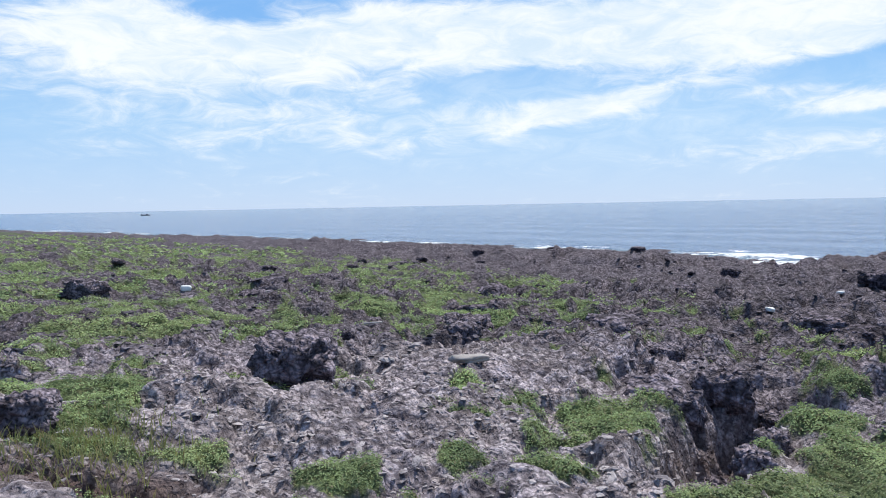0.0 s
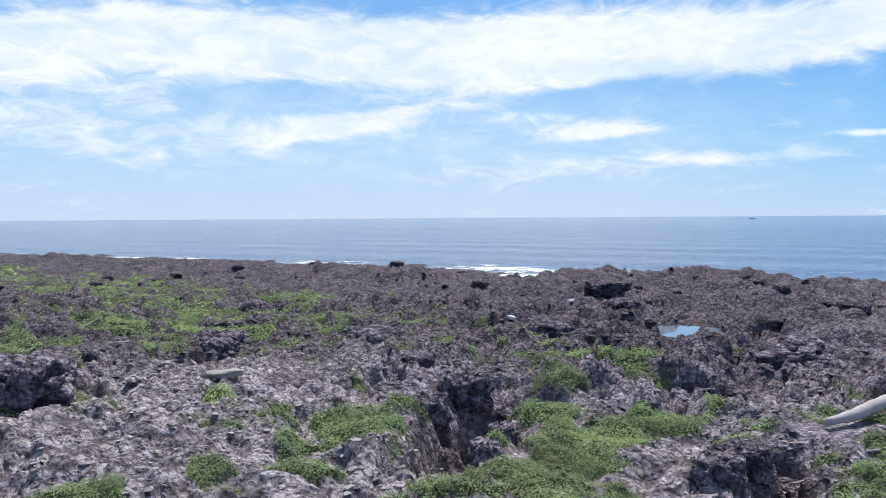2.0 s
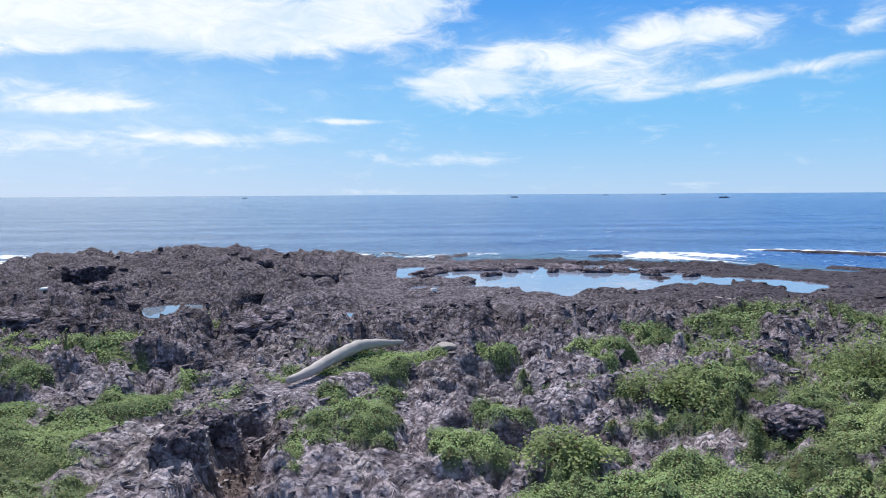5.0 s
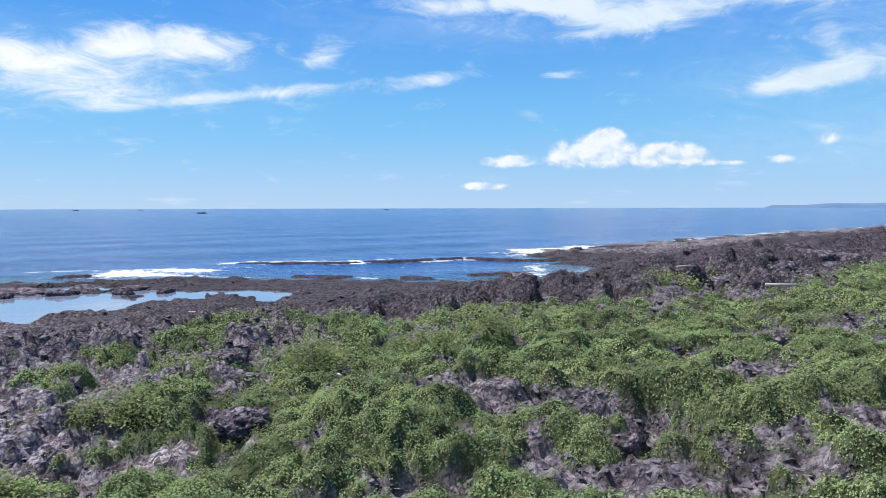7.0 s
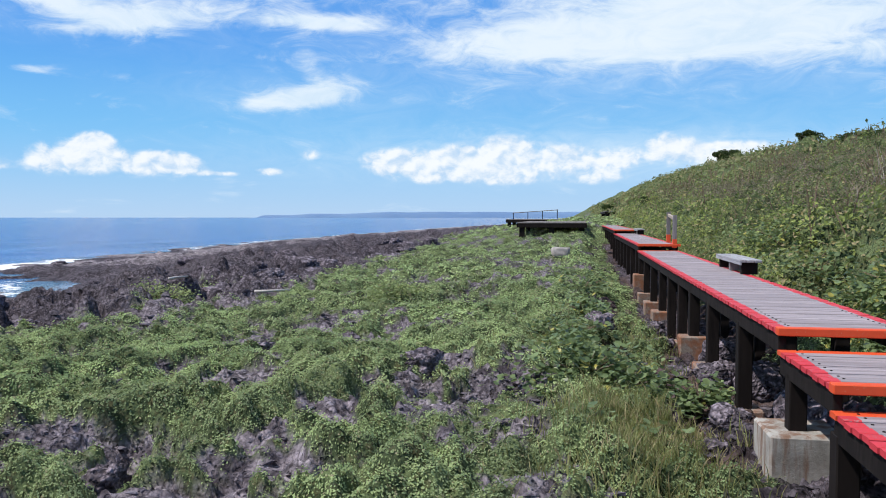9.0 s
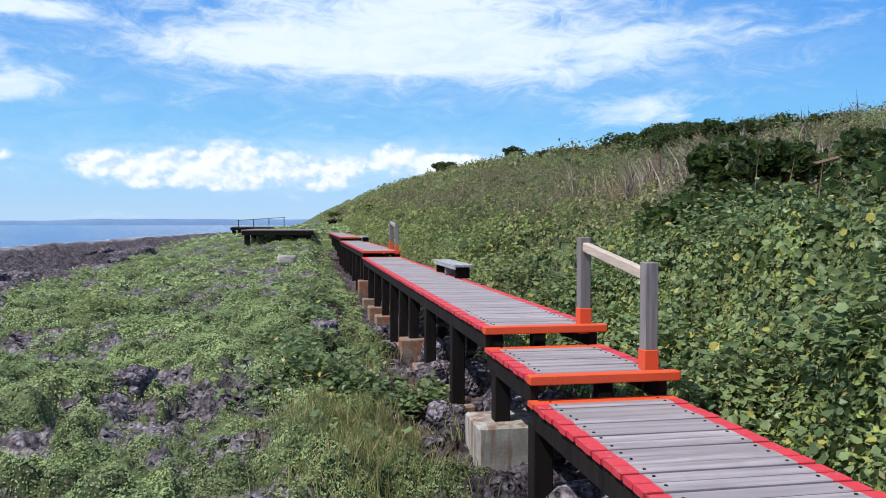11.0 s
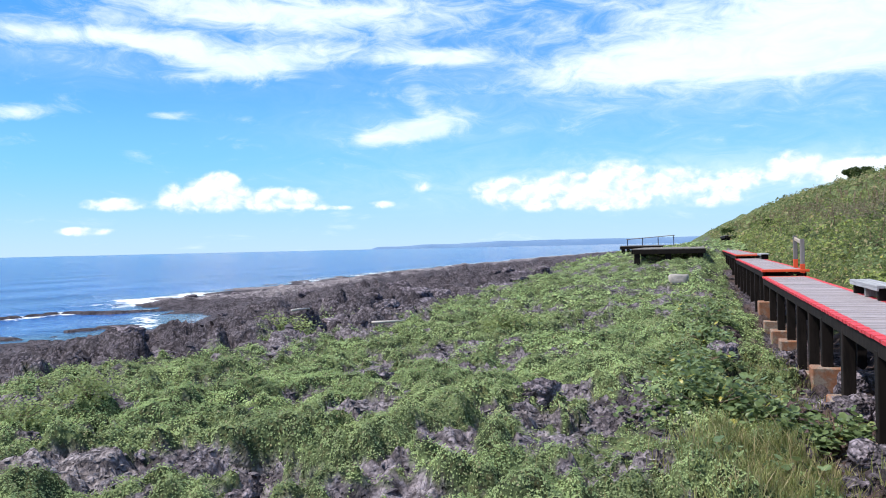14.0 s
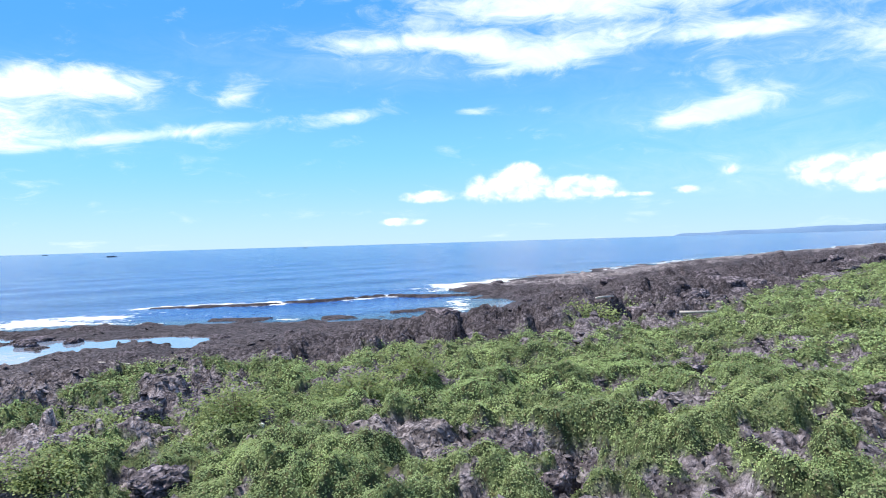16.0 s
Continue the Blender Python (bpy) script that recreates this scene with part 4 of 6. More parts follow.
def build_ground():
    az = np.radians(AZ)
    rr, r = [1.2], 1.2
    while r < 130:
        r += 0.028 + 0.0010 * r ** 1.6 if r > 5 else 0.14
        rr.append(r)
    while r < 4700:
        r *= 1.07
        rr.append(r)
    rr = np.array(rr)
    R, A = np.meshgrid(rr, az, indexing="ij")
    x, y = R * np.sin(A), R * np.cos(A)
    layers = land(x.ravel(), y.ravel())
    far = smooth(R.ravel(), 900, 2500)
    z = layers[0] * (1 - far) + (-3.0) * far
    GRID["r"], GRID["layers"] = rr, [q.reshape(R.shape) for q in layers]
    # one more corner closes the ground under the walk
    mid = float(land(np.array([0.0]), np.array([0.0]))[0][0])
    v = np.vstack([np.stack([x.ravel(), y.ravel(), z], -1), [0, 0, mid]])
    n = len(az)
    f = grid_faces(len(rr), n, True)
    hub = np.stack([np.arange(0, n - 1, 2), np.arange(1, n, 2), np.arange(2, n + 1, 2) % n, np.full(n // 2, len(v) - 1)], -1)
    f = np.vstack([f[:, ::-1], hub[:, ::-1]])
    me = mesh_from("ground", v, f, [GROUND], True, [(k, np.append(q, q[0])) for k, q in zip(("veg", "dark_rock", "soil_shade", "pale"), layers[1:])])
    if me.polygons[400].normal.z < 0:
        me.flip_normals()
    return tagged(new("ground", me), "rugged grey coral limestone shore patched with low green scrub", "ground", kind="structure")


def lie(x, y):
    """The ground's layers at x, y, and its normals, read from the ground's own grid."""
    rr, layers = GRID["r"], GRID["layers"]
    i = np.interp(np.hypot(x, y), rr, np.arange(len(rr)))
    j = np.clip((np.degrees(np.arctan2(x, y)) + 34) / 0.28, 0, 769)
    i0, j0 = np.minimum(i.astype(int), len(rr) - 2), j.astype(int)
    fi, fj = i - i0, j - j0

    def read(q):
        return (q[i0, j0] * (1 - fj) + q[i0, j0 + 1] * fj) * (1 - fi) + (q[i0 + 1, j0] * (1 - fj) + q[i0 + 1, j0 + 1] * fj) * fi

    out = [read(q) for q in layers]
    # slope over a few cells, so that single knobs do not count
    z = layers[0]
    ia, ib = np.maximum(i0 - 2, 0), np.minimum(i0 + 3, len(rr) - 1)
    ja, jb = np.maximum(j0 - 2, 0), np.minimum(j0 + 3, 770)
    dr = (z[ib, j0] - z[ia, j0]) / (rr[ib] - rr[ia])
    r = np.hypot(x, y)
    da = (z[i0, jb] - z[i0, ja]) / (np.radians(0.28) * (jb - ja) * r)
    sx, sy = x / r, y / r
    nrm = np.stack([-dr * sx - da * sy, -dr * sy + da * sx, np.ones_like(x)], -1)
    return (*out, nrm / np.linalg.norm(nrm, axis=1)[:, None])


ground = build_ground()


def build_sea():
    az = np.radians(np.concatenate([np.arange(-36, 140, 0.5), np.arange(140, 324, 4.0)]))
    rr, r = [], 20.0
    while r < 4900:
        rr.append(r)
        r += 0.25 + 0.006 * r + 0.00002 * r * r
    rr = np.array(rr + [4950.0])
    R, A = np.meshgrid(rr, az, indexing="ij")
    x, y = (R * np.sin(A)).ravel(), (R * np.cos(A)).ravel()
    s, w = to_sw(x, y)
    edge = w - shore(s)
    swell = 0.08 * np.sin(w / 2.6 + 3.0 * fbm(x, y, 14.0, 2, 201)) * smooth(edge, -1, 6) * smooth(R.ravel(), 900, 60)
    chop = 0.10 * (fbm(x, y, 2.4, 3, 203) - 0.5) * smooth(edge, -6, 3)
    z = swell + chop
    patch = fbm(s, w * 0.4, 9.0, 3, 205)
    line1 = np.exp(-((edge - 2.0 - 3 * (fbm(s, s * 0, 6.0, 2, 207) - 0.5)) / np.where((s > 44) | (s < -20), 2.6, 1.2)) ** 2)
    line2 = np.exp(-((edge - 6.5 - 5 * (fbm(s, s * 0, 11.0, 2, 209) - 0.5)) / 0.9) ** 2) * smooth(patch, 0.46, 0.6)
    reef = np.exp(-(segment(x, y, 56.8, 13.0, 57.2, 4.0)[0] / 2.0) ** 2) + 0.9 * np.exp(-(segment(x, y, 58.4, 3.0, 61.2, -4.0)[0] / 2.0) ** 2)
    wash = 1.15 * np.exp(-((s - 19.5) / 5.0) ** 2 - ((w - 47.5) / 2.6) ** 2) + 0.7 * np.exp(-((s - 5) / 6.0) ** 2 - ((w - 51) / 1.6) ** 2) + np.exp(-((s + 27) / 5.0) ** 2 - ((w - 53.5) / 3.5) ** 2) + 0.8 * np.exp(-((s - 58) / 9.0) ** 2 - ((w - 46.5) / 2.0) ** 2)
    foam = 0.72 * line1 * smooth(fbm(s, w, 4.0, 3, 211), 0.34, 0.56) + 0.6 * line2 * smooth(fbm(x, y, 2.5, 3, 215), 0.4, 0.6) + 0.95 * reef * smooth(fbm(x, y, 2.2, 3, 213), 0.38, 0.58) + 0.75 * wash
    foam = foam * smooth(edge, -3.5, -0.5)
    shoal = smooth(edge, 7, 0)
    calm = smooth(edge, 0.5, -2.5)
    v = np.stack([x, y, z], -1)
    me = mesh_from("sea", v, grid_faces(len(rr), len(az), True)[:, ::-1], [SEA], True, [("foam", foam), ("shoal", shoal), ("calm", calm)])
    me.update()
    if me.polygons[50].normal.z < 0:
        me.flip_normals()
    return tagged(new("sea", me), "blue sea with white surf breaking along the reef edge", "sea", kind="structure")


sea = build_sea()


def build_headland():
    az = np.radians(np.arange(112.6, 150, 0.25))
    d = np.degrees(az)
    top = 13 * smooth(d, 115.0, 115.7) + 8 * smooth(d, 117.5, 119.5) + 9 * smooth(d, 121, 125) + 6 * (fbm(d, d * 0, 1.6, 4, 301) - 0.5) * smooth(d, 115, 116.5) - 2.0 * smooth(d, 115.2, 114.8)
    n = len(az)
    rings = []
    for dist, k in ((3900, -0.1), (3920, 0.55), (3980, 0.93), (4060, 1.0), (4300, 1.0), (4500, -0.1)):
        rings.append(np.stack([dist * np.sin(az), dist * np.cos(az), top * k], -1))
    me = mesh_from("far_headland", np.vstack(rings), grid_faces(6, n), [FARLAND])
    return tagged(new("far_headland", me), "long low blue headland across the bay", "headland", kind="structure")


build_headland()

# ---------------------------------------------------------------- boardwalk
AXES = Matrix(((UX, WX, 0, 0), (UY, WY, 0, 0), (0, 0, 1, 0), (0, 0, 0, 1)))
WC, HALF = -2.265, 0.605


def at_sw(s, w, z):
    x, y = to_xy(s, w)
    return Matrix.Translation((x, y, z)) @ AXES


def ground_z(s, w):
    x, y = to_xy(s, w)
    return float(land(np.array([x]), np.array([y]))[0][0])


def plank_mesh(wide, half, mats, ends=0.115, thick=0.042):
    ys = (-half, -half + ends, half - ends, half)
    b = 0.006
    ring = ((-wide / 2, -thick), (wide / 2, -thick), (wide / 2, -b), (wide / 2 - b, 0), (-wide / 2 + b, 0), (-wide / 2, -b))
    verts = [(px, yy, pz) for yy in ys for px, pz in ring]
    faces, idx, k = [], [], len(ring)
    for i in range(3):
        for j in range(k):
            faces.append((i * k + j, i * k + (j + 1) % k, (i + 1) * k + (j + 1) % k, (i + 1) * k + j))
            idx.append(0 if i == 1 else 1)
    me = bpy.data.meshes.new("plank")
    me.from_pydata(verts, [], faces + [tuple(range(k))[::-1], tuple(range(3 * k, 4 * k))])
    for m in mats:
        me.materials.append(m)
    me.polygons.foreach_set("material_index", np.array(idx + [1, 1], np.int32))
    me.update()
    return me


PLANKS = [plank_mesh(wd, HALF, (PLANK, RED)) for wd in (0.120, 0.125, 0.128)]
PLANK_END = plank_mesh(0.13, HALF, (ORANGE, ORANGE))
PLANK_BARE = [plank_mesh(wd, HALF, (PLANK, PLANK)) for wd in (0.128, 0.122)]


def nosing_mesh():
    bm = bmesh.new()
    box(bm, 0, -0.02, -0.028, 0.10, 2 * HALF + 0.05, 0.075, 0.008)
    me = bpy.data.meshes.new("nosing")
    bm.to_mesh(me)
    bm.free()
    me.materials.append(ORANGE)
    return me


NOSING = nosing_mesh()


def bolt_mesh():
    bm = bmesh.new()
    bmesh.ops.create_cone(bm, cap_ends=True, segments=8, radius1=0.013, radius2=0.010, depth=0.010)
    me = bpy.data.meshes.new("bolt")
    bm.to_mesh(me)
    bm.free()
    me.materials.append(TARRED)
    return me


BOLT = bolt_mesh()


def post_on(parent, s0, s, w, z0, name="post", top=-0.16, size=0.15):
    """A square timber leg from the beams down into the ground."""
    foot = ground_z(s, w) - 0.12
    bm = bmesh.new()
    box(bm, s - s0, w - WC, (top + foot - z0) / 2, size, size, z0 + top - foot, 0.01)
    return part(name, bm, TARRED, parent)


def footing_on(parent, s0, s, w, z0, lx=0.42, ly=0.42, tall=0.28):
    foot = ground_z(s, w)
    bm = bmesh.new()
    box(bm, s - s0, w - WC, foot - z0 + tall / 2 - 0.1, lx, ly, tall + 0.2, 0.02)
    return part("footing", bm, RUSTY, parent, "rust-orange stained concrete footing")


def section(s0, s1, z, legs, label, nose=True, painted=True, footings=True):
    d = thing("boardwalk_section", at_sw(s0, WC, z), label, "boardwalk", "boardwalk sections")
    pitch = 0.151
    n = int((s1 - s0) / pitch)
    for k in range(n):
        last = painted and k == n - 1
        me = PLANK_END if last else (PLANKS if painted else PLANK_BARE)[(k * 7 + k // 3) % (3 if painted else 2)]
        ob = part_mesh("plank", me, None, d)
        ob.location = (0.07 + k * pitch, 0.006 * (((k * 37) % 11) / 5.5 - 1), 0.004 * (((k * 53) % 7) / 3.5 - 1))
        ob.rotation_euler = (0, 0.006 * (((k * 29) % 9) / 4.5 - 1), 0.006 * (((k * 17) % 13) / 6.5 - 1))
        if painted and 2.5 < s0 + k * pitch < 9.5:
            for yy in (-HALF + 0.16, HALF - 0.16):
                bolt = part_mesh("bolt", BOLT, None, ob, "dark bolt head")
                bolt.location = (0.025 * math.sin(k * 2.3), yy, 0.0)
    if nose:
        ob = part_mesh("nosing_board", NOSING, None, d, "orange-red painted nosing board")
        ob.location = (-0.02, 0, 0.012)
    length = n * pitch
    for side in (-1, 1):
        bm = bmesh.new()
        box(bm, length / 2, side * (HALF - 0.06), -0.135, length - 0.06, 0.07, 0.17, 0.008)
        part("edge_beam", bm, TARRED, d)
    for s in legs:
        for w in (-1.76, -2.78):
            post_on(d, s0, s, w, z, size=0.16)
        bm = bmesh.new()
        box(bm, s - s0, 0, -0.27, 0.12, 2 * HALF - 0.1, 0.12, 0.008)
        part("cross_beam", bm, TARRED, d)
        if footings:
            footing_on(d, s0, s, -1.74, z, 0.46 + 0.12 * math.sin(s * 5), 0.44, 0.30 + 0.12 * math.sin(s * 3))
    return d


Z_LOW, Z_MID, Z_LONG, Z_TWO, Z_THREE = 2.70, 2.88, 3.06, 3.24, 3.42
section(-3.6, 6.46, Z_LOW, (-2.6, -0.4, 1.8, 4.2, 6.33), "weathered grey plank boardwalk with red painted edges on black legs", nose=False, footings=False)
mid = section(6.34, 7.95, Z_MID, (), "short raised boardwalk step with red edges and orange nosing")
for w in (-1.76, -2.78):
    post_on(mid, 6.34, 7.57, w, Z_MID)
bm = bmesh.new()
box(bm, 7.62 - 6.34, -1.80 - WC, 1.80 - Z_MID, 0.62, 0.62, 0.86, 0.02)
part("footing", bm, CONCRETE, mid, "large rust-stained concrete footing block")
section(7.86, 24.45, Z_LONG, (9.68, 11.74, 13.5, 14.9, 16.5, 18.2, 20.2, 22.2, 24.0), "long weathered grey plank boardwalk with red painted edges on black legs")
section(24.3, 40.2, Z_TWO, (25.4, 27.6, 29.8, 32.0, 34.2, 36.4, 38.6), "far boardwalk section one step higher with red edges", footings=False)
section(39.7, 66.0, Z_THREE, (41.5, 44.5, 47.5, 50.5, 53.5), "boardwalk section with red edges at the hill foot, two steps higher", footings=False)


def handrail(s_hi, s_lo, z_hi, z_lo):
    w = -2.74
    h = thing("handrail", at_sw(s_lo, w, z_lo), "grey timber handrail with pale top rail and orange post bases", "handrail", "handrails")
    for s, z, tall in ((s_lo, z_lo, 0.87), (s_hi, z_hi, 0.87)):
        bm = bmesh.new()
        box(bm, s - s_lo, 0, z - z_lo + (tall + 0.18) / 2 - 0.14, 0.115, 0.115, tall - 0.18 + 0.14, 0.008)
        for v in bm.verts:
            v.co.z += 0.09
        part("post", bm, POST_GREY, h)
        bm = bmesh.new()
        box(bm, s - s_lo, 0, z - z_lo + 0.04, 0.126, 0.126, 0.26, 0.006)
        part("post_base", bm, ORANGE, h, "orange painted post base")
    a, b = Vector((0.05, 0, 0.78)), Vector((s_hi - s_lo - 0.05, 0, z_hi - z_lo + 0.79))
    v = b - a
    bm = bmesh.new()
    m = Matrix.Translation((a + b) / 2) @ v.to_track_quat("X", "Z").to_matrix().to_4x4()
    box(bm, 0, 0, 0, v.length, 0.07, 0.095, 0.01)
    bmesh.ops.transform(bm, matrix=m, verts=bm.verts)
    part("rail", bm, RAIL, h, "pale bare timber top rail")
    return h


handrail(8.0, 6.50, Z_LONG, Z_MID)
handrail(25.9, 24.3, Z_TWO + 0.1, Z_TWO)


def bench(s, w, z, length, rot=0.0):
    b = thing("bench", at_sw(s, w, z) @ pose(0, 0, 0, 0, 0, rot), "low weathered grey timber bench on the boardwalk", "bench", "benches")
    for k in (-1, 0, 1):
        bm = bmesh.new()
        box(bm, k * (length / 2 - 0.16), 0, 0.105, 0.10, 0.28, 0.21, 0.008)
        part("leg", bm, TARRED if k else POST_GREY, b)
    for j in (-1, 0, 1):
        bm = bmesh.new()
        box(bm, 0, j * 0.125, 0.235, length, 0.115, 0.05, 0.008)
        part("seat_board", bm, BENCHWOOD, b)
    bm = bmesh.new()
    box(bm, 0, 0.165, 0.19, length, 0.03, 0.05, 0.006)
    part("apron_board", bm, BENCHWOOD, b)
    return b


BENCHWOOD = wood_material("bleached_bench_wood", (0.42, 0.42, 0.46), (0.24, 0.235, 0.25))
bench(15.75, -2.86, Z_LONG + 0.003, 2.35)
bench(38.6, -2.80, Z_TWO + 0.003, 2.2)


def platform(s0, s1, w0, w1, z, legs_n, label):
    p = thing("viewing_platform", at_sw(s0, w0, z), label, "platform", "viewing platforms")
    pitch = 0.30
    n = int((s1 - s0) / pitch)
    me = None
    for k in range(n):
        if me is None:
            bm = bmesh.new()
            box(bm, 0, 0, -0.03, 0.28, w1 - w0, 0.06, 0.01)
            ob = part("plank", bm, PLATWOOD, p)
            me = ob.data
        else:
            ob = part_mesh("plank", me, None, p)
        ob.location = (0.15 + k * pitch, (w1 - w0) / 2, 0.004 * math.sin(k * 3.7))
    for yy in (0.05, w1 - w0 - 0.05):
        bm = bmesh.new()
        box(bm, n * pitch / 2, yy, -0.20, n * pitch, 0.12, 0.26, 0.01)
        part("edge_beam", bm, TARRED, p)
    for xx in (0.06, n * pitch - 0.06):
        bm = bmesh.new()
        box(bm, xx, (w1 - w0) / 2, -0.20, 0.12, w1 - w0 - 0.24, 0.26, 0.01)
        part("end_beam", bm, TARRED, p)
    for i in range(legs_n):
        for j in range(3):
            xx = 0.3 + (n * pitch - 0.6) * i / (legs_n - 1)
            yy = 0.3 + (w1 - w0 - 0.6) * j / 2
            foot = ground_z(s0 + xx, w0 + yy) - 0.15
            bm = bmesh.new()
            box(bm, xx, yy, (foot - z - 0.3) / 2, 0.45 if i == 0 and j == 2 else 0.26, 0.32, z - 0.3 - foot, 0.01)
            part("leg", bm, TARRED, p)
    return p


PLATWOOD = wood_material("dark_weathered_decking", (0.27, 0.245, 0.24), (0.14, 0.125, 0.12))
platform(48.3, 60.5, -0.4, 3.9, 3.74, 3, "dark timber viewing platform on thick black legs")
far_plat = platform(74.0, 86.0, 0.0, 7.0, 3.85, 3, "far dark timber platform with a thin rail")
for k in range(4):
    bm = bmesh.new()
    box(bm, 0.2, 6.3 - k * 1.4, 0.30 + 0.06 * k, 0.07, 0.07, 0.62 + 0.1 * k, 0.01)
    part("rail_post", bm, TARRED, far_plat)
bm = bmesh.new()
tube(bm, [(0.2, 6.4, 0.60), (0.2, 2.0, 0.90)], [0.04, 0.04], 6)
part("top_rail", bm, POST_GREY, far_plat)
platform(92.0, 112.0, -5.5, -3.0, 4.75, 3, "distant reddish timber deck at the foot of the hill")

# ---------------------------------------------------------------- leaves


def leaf_mesh(name, pts, size, mat, aspect=0.62, tilt=0.75, fold=0.12, seed=3, up=0.85, round_leaf=False, base=None):
    """Many small folded leaves, one diamond of four corners each, at pts."""
    rng = np.random.default_rng(seed)
    n = len(pts)
    nrm = rng.normal(size=(n, 3)) * tilt
    if base is None:
        nrm[:, 2] = np.abs(nrm[:, 2]) + up
    else:
        nrm += base
    nrm /= np.linalg.norm(nrm, axis=1)[:, None]
    t = rng.normal(size=(n, 3))
    t -= nrm * (t * nrm).sum(1)[:, None]
    t /= np.linalg.norm(t, axis=1)[:, None]
    b = np.cross(nrm, t)
    L = (size * rng.uniform(0.7, 1.3, n))[:, None]
    if round_leaf:
        v = np.stack([pts + (t * math.cos(q) * 0.5 + b * math.sin(q) * 0.5 * aspect) * L + nrm * L * fold * abs(math.sin(q)) for q in (0, 0.9, 1.9, 3.14, 4.4, 5.4)], 1)
    else:
        v = np.stack([pts - t * L * 0.5, pts + b * L * aspect * 0.5 + nrm * L * fold, pts + t * L * 0.5, pts - b * L * aspect * 0.5 + nrm * L * fold], 1)
    k = v.shape[1]
    return mesh_from(name, v.reshape(-1, 3), np.arange(k * n).reshape(n, k), [mat], False)


def scatter(r0, r1, az0, az1, count, rng):
    r = np.sqrt(rng.uniform(r0 * r0, r1 * r1, count))
    a = np.radians(rng.uniform(az0, az1, count))
    return r * np.sin(a), r * np.cos(a)


def build_scrub():
    rng = np.random.default_rng(11)
    for r0, r1, dens, size, lift, label in (
            (1.2, 5.2, 1100, 0.045, 0.08, "thin low green scrub on bare limestone"),
            (5.2, 9.5, 4600, 0.025, 0.06, "low green coastal scrub with small fleshy leaves"),
            (9.5, 15.0, 2300, 0.035, 0.07, "mat of low green scrub over limestone"),
            (15.0, 26.0, 720, 0.056, 0.10, "mounds of low green scrub farther out"),
            (26.0, 60.0, 130, 0.11, 0.12, "distant patches of low green scrub"),
            (60.0, 150.0, 7.0, 0.38, 0.2, "far green scrub along the shore")):
        area = math.radians(212) / 2 * (r1 * r1 - r0 * r0)
        n = int(area * dens)
        x, y = scatter(r0, r1, -34, 178, n, rng)
        s, w = to_sw(x, y)
        ok = (w > -3.6) & (w < 40)
        x, y = x[ok], y[ok]
        z, cover, dark_rock, soil_shade, pale, thick, nrm = lie(x, y)
        ok = rng.uniform(0.05, 1.0, len(x)) < cover * thick
        x, y, z, nrm = x[ok], y[ok], z[ok], nrm[ok]
        p = np.stack([x, y, z + rng.uniform(-0.02, lift, len(x)) ], -1)
        me = leaf_mesh("scrub", p, np.full(len(p), size), SCRUB, tilt=0.33, seed=int(r0), base=nrm)
        tagged(new("scrub", me), label, "scrub", kind="stuff")


build_scrub()


HILL_WORDS = {BROAD: "round-leaved green creepers on the slope", HILL_LEAF: "tangled dull green scrub on the slope",
              HILL_BRIGHT: "patches of yellow-green leafy scrub on the slope", HILL_BROWN: "withered brown growth on the slope"}


def build_hill_cover():
    rng = np.random.default_rng(23)
    for r0, r1, dens, size, lift, mat in (
            (5.0, 16.0, 620, 0.082, 0.35, BROAD), (5.0, 16.0, 700, 0.05, 0.35, HILL_LEAF), (5.0, 16.0, 480, 0.06, 0.45, HILL_BRIGHT), (5.0, 16.0, 500, 0.05, 0.5, HILL_BROWN),
            (16.0, 34.0, 190, 0.115, 0.5, HILL_LEAF), (16.0, 34.0, 110, 0.13, 0.7, HILL_BRIGHT), (16.0, 34.0, 420, 0.08, 0.5, HILL_BROWN),
            (34.0, 80.0, 64, 0.18, 0.6, HILL_LEAF), (34.0, 80.0, 26, 0.19, 0.9, HILL_BRIGHT), (34.0, 80.0, 120, 0.13, 0.6, HILL_BROWN), (80.0, 260.0, 4.5, 0.6, 0.9, HILL_LEAF)):
        area = math.radians(45) / 2 * (r1 * r1 - r0 * r0)
        x, y = scatter(r0, r1, 136, 181, int(area * dens), rng)
        s, w = to_sw(x, y)
        ok = (w < -3.35) & (w > -60)
        # each kind keeps to its own patches of the slope
        kind = fbm(x, y, 3.4, 4, 401) + 0.014 * (w + 12)
        brown = smooth(fbm(s, w, 4.5, 4, 409), 0.40, 0.50) * smooth(w, -5.5, -9.0)
        share = {BROAD: smooth(kind, 0.40, 0.56) * (1 - brown) * smooth(w, -12.0, -6.5), HILL_BRIGHT: smooth(kind, 0.46, 0.62) * (1 - 0.8 * brown), HILL_LEAF: 1 - 0.75 * brown - 0.3 * smooth(kind, 0.5, 0.65), HILL_BROWN: brown}[mat]
        ok &= rng.uniform(0, 1, len(x)) < share
        x, y = x[ok], y[ok]
        z, *_, nrm = lie(x, y)
        bush = fbm(x, y, 1.6, 3, 403)
        p = np.stack([x, y, z + rng.uniform(0, 1, len(x)) ** 1.3 * lift * (0.1 + 3.0 * np.clip(bush - 0.25, 0, 1))], -1)
        me = leaf_mesh("hillside_scrub", p, np.full(len(p), size), mat, 0.9 if mat is BROAD else 0.55, tilt=0.5, seed=int(r0) + 40 + int(size * 1000), round_leaf=mat is BROAD, base=nrm)
        tagged(new("hillside_scrub", me), HILL_WORDS[mat], "scrub", kind="stuff")


build_hill_cover()

# ---------------------------------------------------------------- boulders


